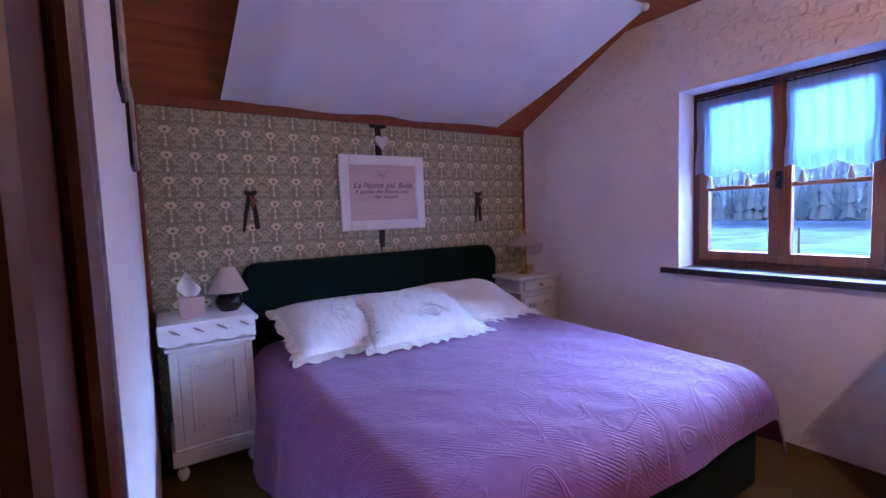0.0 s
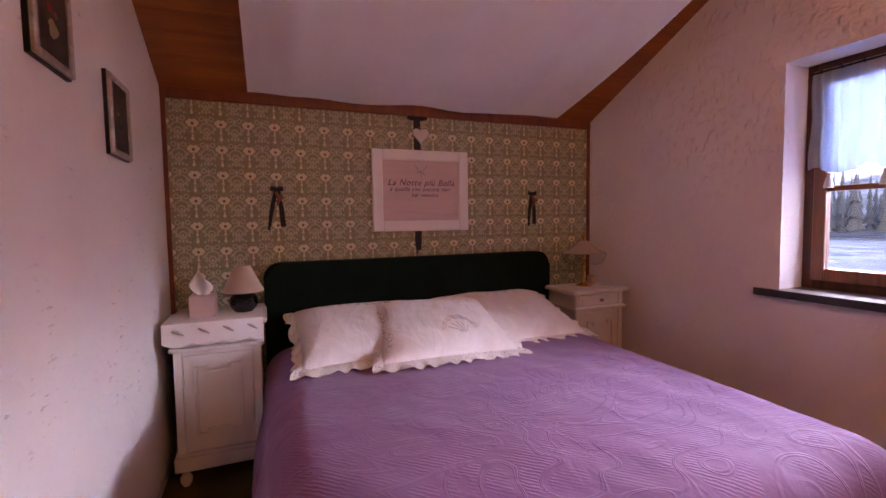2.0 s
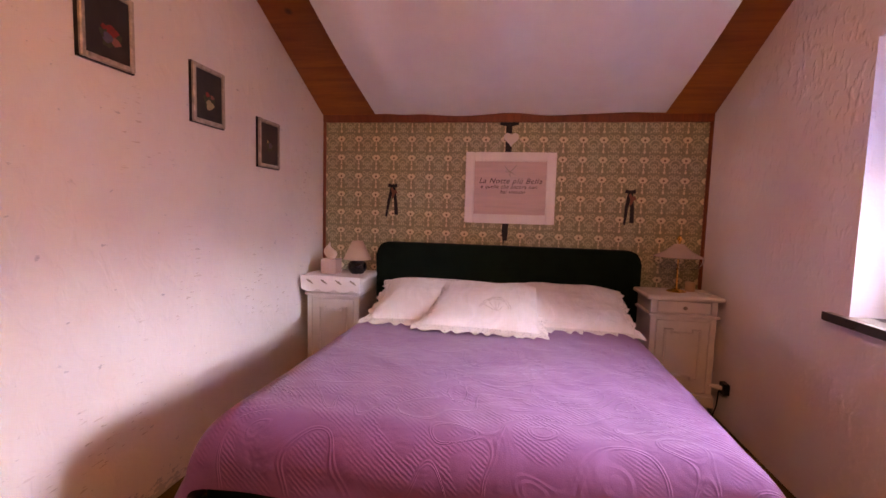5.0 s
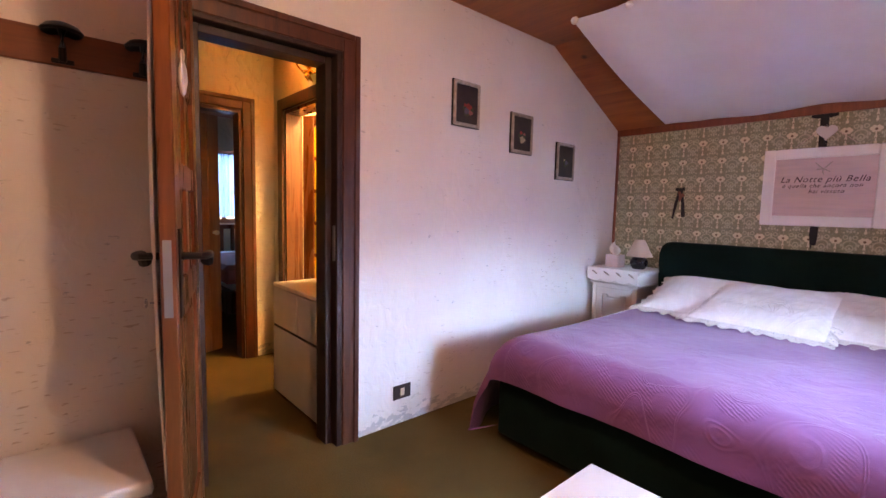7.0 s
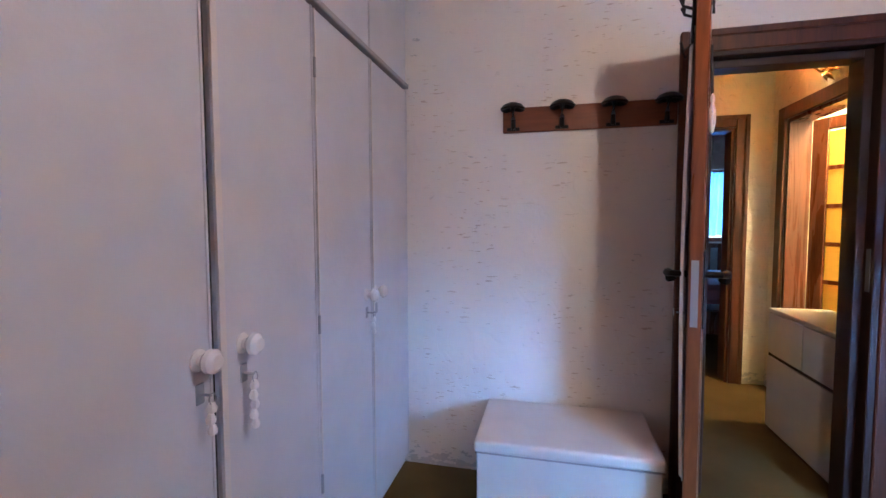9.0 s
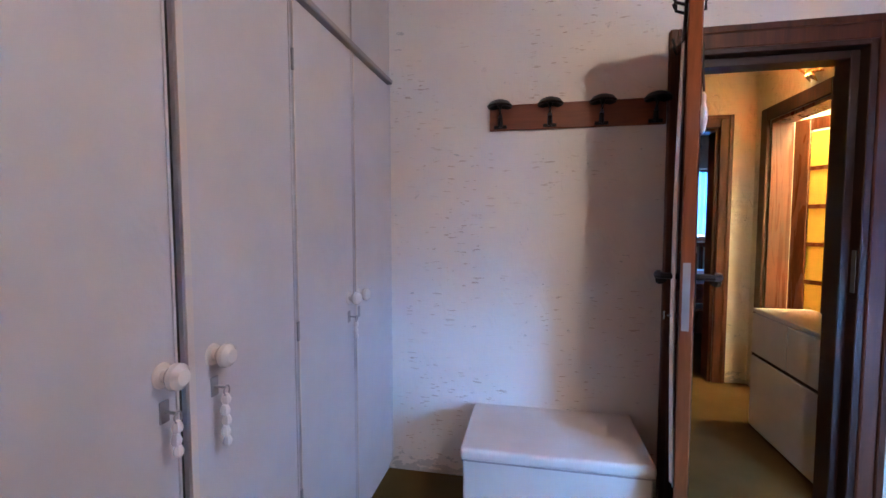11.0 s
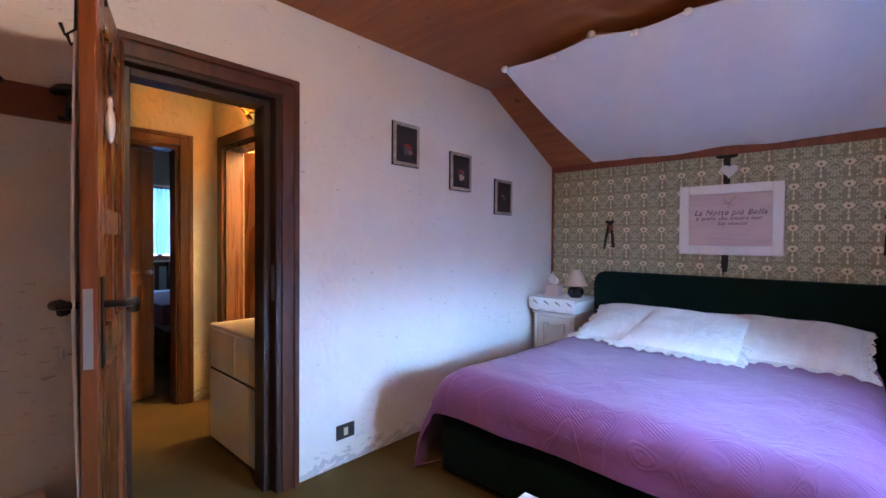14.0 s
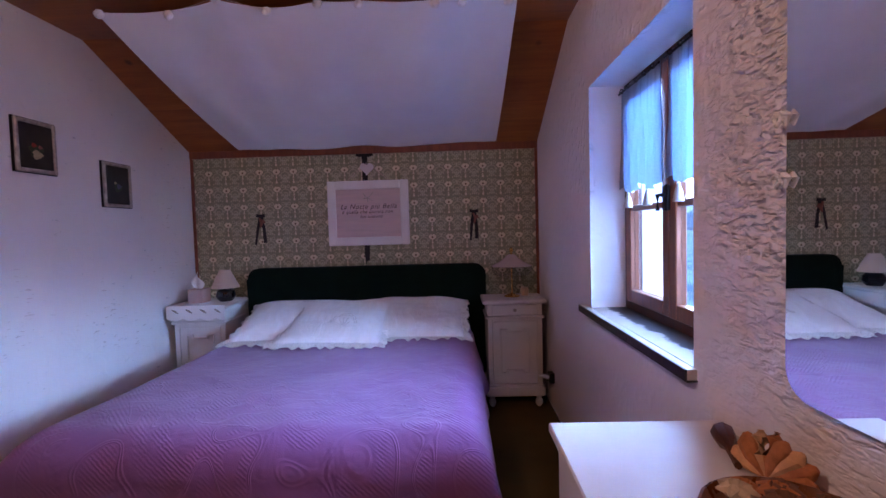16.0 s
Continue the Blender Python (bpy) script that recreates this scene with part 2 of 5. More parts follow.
def wallpaper():
    """Small cream flowers on stems in an even grid over an olive ground of scrolls and dots."""
    s = Nodes("flowered_wallpaper", (0.3, 0.3, 0.2), 0.75)
    pos = s.node("SeparateXYZ", 0, Vector=s.node("TexCoord", "Object"))
    sep = pos.node
    x = s.math("DIVIDE", s.math("SUBTRACT", sep.outputs[0], COL0), COL)
    z = s.math("DIVIDE", s.math("SUBTRACT", sep.outputs[2], ROW0), ROW)
    u = s.math("SUBTRACT", s.math("FRACT", x), 0.5)
    v = s.math("SUBTRACT", s.math("FRACT", z), 0.5)

    def spot(cx, cz, rx, rz, edge=0.15, mirror=False):
        uu = s.math("ABSOLUTE", u) if mirror else u
        a = s.math("DIVIDE", s.math("SUBTRACT", uu, cx), rx)
        b = s.math("DIVIDE", s.math("SUBTRACT", v, cz), rz)
        d = s.math("SQRT", s.math("ADD", s.math("MULTIPLY", a, a), s.math("MULTIPLY", b, b)))
        n = s.node("MapRange", Value=d, From_Min=1 + edge, From_Max=1 - edge)
        return n

    def union(*parts):
        out = parts[0]
        for p in parts[1:]:
            out = s.math("MAXIMUM", out, p)
        return out

    def ring(cx, cz, rx, rz, w, mirror=True):
        return s.math("SUBTRACT", spot(cx, cz, rx, rz, 0.1, mirror), spot(cx, cz, rx * w, rz * w, 0.1, mirror))

    flower = union(spot(0, 0.21, 0.15, 0.13), spot(0.15, 0.23, 0.075, 0.085, mirror=True), spot(0.075, 0.315, 0.07, 0.06, mirror=True), spot(0.085, 0.125, 0.07, 0.055, mirror=True),
                   spot(0, 0.02, 0.026, 0.12), spot(0, -0.13, 0.050, 0.075), spot(0, -0.26, 0.028, 0.06), spot(0, -0.38, 0.058, 0.075))
    scroll = union(ring(0.5, 0.02, 0.26, 0.22, 0.80), ring(0.5, -0.12, 0.14, 0.17, 0.7), ring(0.33, 0.38, 0.10, 0.10, 0.6), spot(0.5, 0.33, 0.05, 0.11, mirror=True),
                   spot(0.5, -0.36, 0.05, 0.06, mirror=True), spot(0.38, -0.34, 0.045, 0.06, mirror=True), spot(0.26, -0.40, 0.04, 0.05, mirror=True),
                   spot(0.5, -0.12, 0.04, 0.05, mirror=True), spot(0.20, 0.02, 0.035, 0.07, mirror=True), spot(0.27, -0.14, 0.035, 0.06, mirror=True))
    heart = spot(0, 0.20, 0.055, 0.055)
    dot = spot(0, -0.18, 0.02, 0.03)
    ground = s.mix(s.ramp(s.noise(30.0), (0.35, 0.0), (0.65, 1.0)), (0.24, 0.23, 0.135), (0.29, 0.28, 0.17))
    fine = s.ramp(s.node("TexVoronoi", "Distance", Vector=s.coords(), Scale=85.0), (0.22, 1.0), (0.34, 0.0))
    c = s.mix(s.math("MULTIPLY", union(scroll, s.math("MULTIPLY", fine, 0.55)), 0.85), ground, (0.55, 0.51, 0.34))
    c = s.mix(s.math("MULTIPLY", flower, 0.95), c, (0.72, 0.64, 0.43))
    c = s.mix(union(heart, dot), c, (0.17, 0.11, 0.06))
    s.put(s.b, "Base Color", c)
    s.bump(s.noise(200.0), 0.0005, 0.5)
    return s.m


WALLPAPER = wallpaper()


# ---- mesh helpers ----
def box(bm, a, b, bevel=0.0, segments=1, turn=None):
    """Adds a box between two corners to bm, with its edges bevelled."""
    lo, hi = [min(p) for p in zip(a, b)], [max(p) for p in zip(a, b)]
    made = bmesh.ops.create_cube(bm, size=1.0)["verts"]
    for v in made:
        v.co = Vector([lo[i] + (v.co[i] + 0.5) * (hi[i] - lo[i]) for i in range(3)])
    if bevel:
        edges = list({e for v in made for e in v.link_edges})
        made = list({v for v in bmesh.ops.bevel(bm, geom=edges, offset=bevel, segments=segments, affect="EDGES", profile=0.6)["verts"]} | {v for v in made if v.is_valid})
    if turn:
        bmesh.ops.transform(bm, matrix=turn, verts=made)
    return made


def lathe(bm, profile, centre=(0, 0, 0), steps=24):
    """Turns a list of (radius, height) round the z axis."""
    rings = []
    for r, z in profile:
        if r < 1e-5:
            rings.append([bm.verts.new((centre[0], centre[1], centre[2] + z))])
        else:
            rings.append([bm.verts.new((centre[0] + r * math.cos(2 * math.pi * k / steps), centre[1] + r * math.sin(2 * math.pi * k / steps), centre[2] + z)) for k in range(steps)])
    for a, b in zip(rings, rings[1:]):
        for k in range(steps):
            quad = [a[k % len(a)], a[(k + 1) % len(a)], b[(k + 1) % len(b)], b[k % len(b)]]
            quad = list(dict.fromkeys(quad))
            if len(quad) > 2:
                bm.faces.new(quad)


def tube(bm, points, radius, steps=8):
    """A round bar along points; radius may be one per point."""
    points = [Vector(p) for p in points]
    radii = radius if isinstance(radius, (list, tuple)) else [radius] * len(points)
    rings = []
    for i, p in enumerate(points):
        d = (points[min(i + 1, len(points) - 1)] - points[max(i - 1, 0)]).normalized()
        side = d.cross(Vector((0, 0, 1)) if abs(d.z) < 0.9 else Vector((1, 0, 0))).normalized()
        up = d.cross(side)
        rings.append([bm.verts.new(p + radii[i] * (side * math.cos(2 * math.pi * k / steps) + up * math.sin(2 * math.pi * k / steps))) for k in range(steps)])
    for a, b in zip(rings, rings[1:]):
        for k in range(steps):
            bm.faces.new((a[k], a[(k + 1) % steps], b[(k + 1) % steps], b[k]))
    for r in (rings[0], rings[-1]):
        bm.faces.new(r)


def grid(bm, nu, nv, place):
    """A sheet of nu x nv cells; place(u, v) gives the point for u, v from 0 to 1."""
    vs = [[bm.verts.new(place(i / nu, j / nv)) for j in range(nv + 1)] for i in range(nu + 1)]
    for i in range(nu):
        for j in range(nv):
            bm.faces.new((vs[i][j], vs[i + 1][j], vs[i + 1][j + 1], vs[i][j + 1]))
    return vs


def thicken(bm, depth):
    """Gives an open sheet a thickness."""
    bmesh.ops.recalc_face_normals(bm, faces=bm.faces)
    bmesh.ops.solidify(bm, geom=list(bm.faces), thickness=depth)


def plate(bm, outline, a, b, axis="x"):
    """A flat piece with an outline of (p, q) between a and b along an axis."""
    def at(d, p, q):
        return {"x": (d, p, q), "y": (p, d, q), "z": (p, q, d)}[axis]
    near, far = [[bm.verts.new(at(d, p, q)) for p, q in outline] for d in (a, b)]
    n = len(outline)
    bm.faces.new(near)
    bm.faces.new(far[::-1])
    for k in range(n):
        bm.faces.new((near[k], far[k], far[(k + 1) % n], near[(k + 1) % n]))


def finish(name, bm, material, smooth=False):
    bmesh.ops.recalc_face_normals(bm, faces=bm.faces)
    me = bpy.data.meshes.new(name)
    bm.to_mesh(me)
    bm.free()
    me.materials.append(material)
    if smooth:
        me.shade_smooth()
        me.set_sharp_from_angle(angle=radians(38))
    return me


def part(name, bm, material, parent=None, label="", smooth=False):
    ob = new(name, finish(name, bm, material, smooth))
    ob.parent = parent
    return tagged(ob, label)


def boxes(*pairs, bevel=0.0):
    bm = bmesh.new()
    for a, b in pairs:
        box(bm, a, b, bevel)
    return bm


def thing(name, at, label, category, group="", turn=0.0):
    ob = new(name)
    ob.matrix_world = pose(*at, 0, 0, turn)
    ob.empty_display_size = 0.1
    return tagged(ob, label, category, group)


def setting(name, bm, material, label, category="wall", smooth=False):
    return tagged(part(name, bm, material, smooth=smooth), label, category, kind="structure")


# ---- the room's shell ----
W, BACK, FRONT, FLAT, LOW, CREASE = 2.83, 2.69, -2.75, 2.48, 1.985, 1.665
WALL = 0.14
DOOR_N, DOOR_S, DOOR_TOP = -0.08, -0.77, 2.02
WIN_S, WIN_N, WIN_B, WIN_T = 0.335, 1.295, 0.895, 1.985
OUT = 3.22

setting("floor", boxes(((-WALL, FRONT, -0.2), (W, BACK, 0))), CARPET, "ochre fitted carpet, worn and blotchy, over the bedroom floor", "floor")
setting("wall_west", boxes(((-WALL, FRONT, 0), (0, DOOR_S, 2.6)), ((-WALL, DOOR_N, 0), (0, BACK, 2.6)), ((-WALL, DOOR_S, DOOR_TOP), (0, DOOR_N, 2.6))),
        PLASTER, "uneven white plastered bedroom wall with pits and scuffs")
setting("wall_east", boxes(((W, FRONT, -0.2), (OUT, WIN_S, 2.9)), ((W, WIN_N, -0.2), (OUT, BACK + 0.3, 2.9)), ((W, WIN_S, -0.2), (OUT, WIN_N, WIN_B)), ((W, WIN_S, WIN_T), (OUT, WIN_N, 2.9))),
        ROUGH, "thick window wall with rough cream plaster relief")
setting("wall_north", boxes(((-0.14, BACK, -0.2), (W + 0.01, BACK + 0.3, 2.6))), WALLPAPER, "wall behind the bed papered in olive green with cream flowers")
setting("wall_south", boxes(((-0.14, FRONT - 0.2, -0.2), (W + 0.4, FRONT, 2.9))), PLASTER, "white plastered wall behind the built-in wardrobe")


def ceiling():
    bm = bmesh.new()
    x0, x1 = -0.05, W + 0.05
    plate(bm, [(FRONT - 0.1, FLAT), (CREASE, FLAT), (BACK + 0.1, LOW - 0.048), (BACK + 0.1, LOW + 0.1), (CREASE, FLAT + 0.15), (FRONT - 0.1, FLAT + 0.15)], x0, x1)
    return setting("ceiling", bm, PINE, "red-brown varnished pine ceiling, sloping down over the bed", "ceiling")


ceiling()
setting("trim", boxes(((0.0, BACK - 0.022, LOW - 0.045), (W, BACK, LOW + 0.012)), bevel=0.003), TRIMWOOD, "thin red-brown wooden strip along the top of the papered wall", "trim")
setting("trim", boxes(((0.0, BACK - 0.018, 0), (0.022, BACK, LOW - 0.045)), bevel=0.003), TRIMWOOD, "red-brown wooden corner strip beside the wallpaper", "trim")
setting("trim", boxes(((W - 0.022, BACK - 0.018, 0), (W, BACK, LOW - 0.045)), bevel=0.003), TRIMWOOD, "red-brown wooden corner strip beside the wallpaper", "trim")


# ---- doors ----
def casing(name, y0, y1, top, x, out, width=0.09, label="dark stained wooden door frame with stepped mouldings"):
    """A stepped frame round an opening in a wall x = const; out: +1 or -1, the way it stands proud."""
    ob = setting(name, boxes(((x, y0 - width, 0), (x + out * 0.022, y0, top + width)), ((x, y1, 0), (x + out * 0.022, y1 + width, top + width)),
                             ((x, y0, top), (x + out * 0.022, y1, top + width)), bevel=0.004), DARKWOOD, label, "door frame")
    part("moulding", boxes(((x + out * 0.022, y0 - width, 0), (x + out * 0.034, y0 - width + 0.03, top + width)), ((x + out * 0.022, y1 + width - 0.03, 0), (x + out * 0.034, y1 + width, top + width)),
                           ((x + out * 0.022, y0 - width + 0.03, top + width - 0.03), (x + out * 0.034, y1 + width - 0.03, top + width)), bevel=0.004), DARKWOOD, ob)
    return ob


door_frame = casing("door_1", DOOR_S, DOOR_N, DOOR_TOP - 0.01, 0, 1)
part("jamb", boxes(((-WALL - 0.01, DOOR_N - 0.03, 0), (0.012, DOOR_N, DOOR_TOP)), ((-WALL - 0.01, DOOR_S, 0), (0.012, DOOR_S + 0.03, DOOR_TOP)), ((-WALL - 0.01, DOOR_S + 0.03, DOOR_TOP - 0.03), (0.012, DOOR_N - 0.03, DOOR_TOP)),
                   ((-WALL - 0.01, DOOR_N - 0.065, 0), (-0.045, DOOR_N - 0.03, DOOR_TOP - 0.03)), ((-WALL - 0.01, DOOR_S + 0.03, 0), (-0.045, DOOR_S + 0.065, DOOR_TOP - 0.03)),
                   ((-WALL - 0.01, DOOR_S + 0.065, DOOR_TOP - 0.065), (-0.045, DOOR_N - 0.065, DOOR_TOP - 0.03)), bevel=0.003), SHADEDJAMB, door_frame)
part("strike_plate", boxes(((-0.03, DOOR_N - 0.033, 0.98), (-0.005, DOOR_N - 0.03, 1.16))), STEEL, door_frame, "small steel strike plate")


def door_leaf(at, turn, width, height, material, label, handle=True):
    """A framed and panelled leaf, hinged at its origin, reaching along +x, with its face towards +y at y = 0."""
    leaf = thing("door", at, label, "door", turn=turn)
    t = 0.042
    rails = [0.0, 0.20, 0.62, 0.98, 1.30, 1.62, height - 0.12]
    bm = bmesh.new()
    stile = 0.105
    box(bm, (0, -t, 0.01), (stile, 0, height), 0.004)
    box(bm, (width - stile, -t, 0.01), (width, 0, height), 0.004)
    for z0, z1 in ((0.01, 0.18), (0.92, 1.02), (1.30, 1.38), (1.62, 1.70), (height - 0.11, height)):
        box(bm, (stile, -t + 0.002, z0), (width - stile, -0.002, z1), 0.004)
    box(bm, (width / 2 - 0.03, -t + 0.003, 1.02), (width / 2 + 0.03, -0.003, height - 0.11), 0.004)
    part("frame", bm, material, leaf)
    for x0, x1, z0, z1 in ((stile, width - stile, 0.18, 0.92), *[(a, b, c, d) for a, b in ((stile, width / 2 - 0.03), (width / 2 + 0.03, width - stile)) for c, d in ((1.02, 1.30), (1.38, 1.62), (1.70, height - 0.11))]):
        bm = bmesh.new()
        box(bm, (x0, -t + 0.014, z0), (x1, -0.014, z1))
        m = 0.035
        if x1 - x0 > 0.1:
            box(bm, (x0 + m, -t + 0.008, z0 + m), (x1 - m, -0.008, z1 - m), 0.01)
        part("panel", bm, material, leaf)
    if handle:
        for s in (0, 1):
            bm = bmesh.new()
            y, o = (0.0, 1) if s == 0 else (-t, -1)
            box(bm, (width - 0.078, y, 0.92), (width - 0.032, y + o * 0.005, 1.18), 0.001)
            tube(bm, [(width - 0.055, y, 1.10), (width - 0.055, y + o * 0.055, 1.10), (width - 0.075, y + o * 0.068, 1.10), (width - 0.15, y + o * 0.07, 1.095), (width - 0.170, y + o * 0.062, 1.07)], [0.011, 0.011, 0.014, 0.015, 0.020])
            part("handle", bm, BLACK, leaf, "black forged door handle", True)
        part("lock_plate", boxes(((width, -t + 0.008, 0.93), (width + 0.002, -0.012, 1.15))), STEEL, leaf, "steel lock plate on the door edge")
        bm = bmesh.new()
        tube(bm, [(width - 0.055, -t, 0.965), (width - 0.055, -t - 0.035, 0.965)], 0.003)
        tube(bm, [(width - 0.055 + 0.012 * math.cos(a / 2), -t - 0.045, 0.965 + 0.012 * math.sin(a / 2)) for a in range(13)], 0.0025, 6)
        part("key", bm, STEEL, leaf, "small steel key")
    return leaf


bedroom_door = door_leaf((0.03, DOOR_S + 0.03, 0), -17.5, 0.615, 2.03, DOORWOOD, "open panelled red-brown wooden bedroom door with black handles")


# ---- window ----
def window():
    x0, x1 = 3.0, 3.07
    y0, y1, z0, z1 = WIN_S, WIN_N, WIN_B, WIN_T
    f = 0.045
    ob = setting("window_1", boxes(((x0, y0, z0), (x1, y0 + f, z1)), ((x0, y1 - f, z0), (x1, y1, z1)), ((x0, y0 + f, z0), (x1, y1 - f, z0 + f)), ((x0, y0 + f, z1 - f), (x1, y1 - f, z1)), bevel=0.003),
                 DARKWOOD, "two-sash brown wooden window in a deep whitewashed reveal", "window")
    mid = (y0 + y1) / 2
    g = 0.055
    for k, (a, b) in enumerate(((y0 + f, mid), (mid, y1 - f))):
        sx = x0 - 0.012
        c, d = z0 + f, z1 - f
        m = 1.385
        fr = part("sash", boxes(((sx, a, c), (sx + 0.045, a + g, d)), ((sx, b - g, c), (sx + 0.045, b, d)), ((sx, a + g, c), (sx + 0.045, b - g, c + 0.06)), ((sx, a + g, d - g), (sx + 0.045, b - g, d)),
                                ((sx + 0.005, a + g, m - 0.013), (sx + 0.04, b - g, m + 0.013)), bevel=0.004), WINDOWWOOD, ob)
        for p, q in ((c + 0.06, m - 0.013), (m + 0.013, d - g)):
            pane = part("pane", boxes(((sx + 0.02, a + g, p), (sx + 0.024, b - g, q))), PANE, fr, "clear glass pane")
            pane.visible_shadow = False
    bm = bmesh.new()
    box(bm, (x0 - 0.03, mid - 0.018, 1.36), (x0 - 0.012, mid + 0.018, 1.46), 0.004)
    tube(bm, [(x0 - 0.03, mid, 1.42), (x0 - 0.055, mid, 1.42), (x0 - 0.058, mid - 0.008, 1.36)], 0.009)
    part("handle", bm, BLACK, ob, "black window handle", True)
    return ob


window()
sill = setting("window_sill", boxes(((W - 0.03, WIN_S - 0.02, WIN_B - 0.028), (W, WIN_N + 0.10, WIN_B + 0.002)), ((W, WIN_S, WIN_B - 0.0), (3.0, WIN_N, WIN_B + 0.004)), bevel=0.001), SILLTOP, "worn light window sill with a dark front edge", "window sill")
part("edge", boxes(((W - 0.036, WIN_S - 0.022, WIN_B - 0.03), (W - 0.030, WIN_N + 0.102, WIN_B + 0.003)), ((W - 0.03, WIN_S - 0.022, WIN_B - 0.034), (W, WIN_N + 0.102, WIN_B - 0.028))), DARKGLOSS, sill, "dark glossy sill edge")


# ---- bed ----
BX0, BX1, BY0 = 0.49, 2.22, 0.60
HX0, HX1 = 0.475, 2.39


def bed():
    ob = thing("bed", (0, 0, 0), "wide dark green velvet bed with a rounded headboard", "bed")
    bm = bmesh.new()
    box(bm, (BX0, BY0, 0.04), (BX1, 2.56, 0.36), 0.03, 3)
    part("base", bm, GREEN, ob, smooth=True)
    bm = bmesh.new()
    r, n = 0.09, 8
    out = [(HX0, 0.05), (HX1, 0.05)]
    out += [(HX1 - r + r * math.cos(a), 1.035 - r + r * math.sin(a)) for a in [k * math.pi / 2 / n for k in range(n + 1)]]
    out += [(HX0 + r - r * math.sin(a), 1.035 - r + r * math.cos(a)) for a in [k * math.pi / 2 / n for k in range(n + 1)]]
    plate(bm, out, 2.57, 2.66, "y")
    bmesh.ops.bevel(bm, geom=[e for e in bm.edges if abs(e.verts[0].co.y - e.verts[1].co.y) < 0.01], offset=0.018, segments=3, affect="EDGES")
    part("headboard", bm, GREEN, ob, smooth=True)
    bm = bmesh.new()
    box(bm, (BX0 + 0.09, BY0 + 0.10, 0.36), (BX1 - 0.10, 2.55, 0.555), 0.06, 3)
    part("mattress", bm, LINEN, ob, "white mattress under the spread", True)
    return ob


bed()


def spread_material():
    """Woven relief: fine slanting ribs broken by plain leaf shapes with raised double outlines."""
    s = Nodes("violet_quilted_spread", (0.33, 0.13, 0.35), 0.85, Sheen_Weight=0.2)
    slow = s.noise(2.2)
    c = s.mix(s.ramp(slow, (0.3, 0.0), (0.7, 1.0)), (0.195, 0.058, 0.178), (0.255, 0.084, 0.235))
    at = s.coords()
    swirl = s.noise(2.3, 0.0, s.coords((1.0, 1.25, 0.4), rot=(0, 0, 0.5)), 0.5, 1.6)
    turns = s.math("FRACT", s.math("MULTIPLY", swirl, 6.0))
    outline = s.ramp(turns, (0.0, 0.0), (0.035, 1.0), (0.07, 0.15), (0.11, 0.9), (0.15, 0.0))
    ribbed = s.ramp(turns, (0.40, 0.0), (0.50, 1.0), (0.90, 1.0), (0.99, 0.0))
    ribbed = s.math("MULTIPLY", ribbed, s.ramp(s.noise(6.0, 3.0), (0.38, 0.25), (0.58, 1.0)))
    ribs = s.node("TexWave", "Fac", set={"wave_type": "BANDS", "bands_direction": "DIAGONAL"}, Vector=at, Scale=30.0, Distortion=2.5, Detail=2.0, Detail_Scale=1.6)
    h = s.math("ADD", s.math("MULTIPLY", s.math("MULTIPLY", ribs, ribbed), 0.30), s.math("MULTIPLY", outline, 0.33))
    s.put(s.b, "Base Color", s.mix(s.math("MULTIPLY", h, 0.3), c, (0.33, 0.14, 0.31)))
    h = s.math("ADD", h, s.math("MULTIPLY", s.noise(5.0, 3.0, None, 0.55, 0.8), 2.6))
    h = s.math("ADD", h, s.math("MULTIPLY", s.noise(260.0, 2.0), 0.10))
    s.bump(h, 0.0042, 0.9)
    return s.m


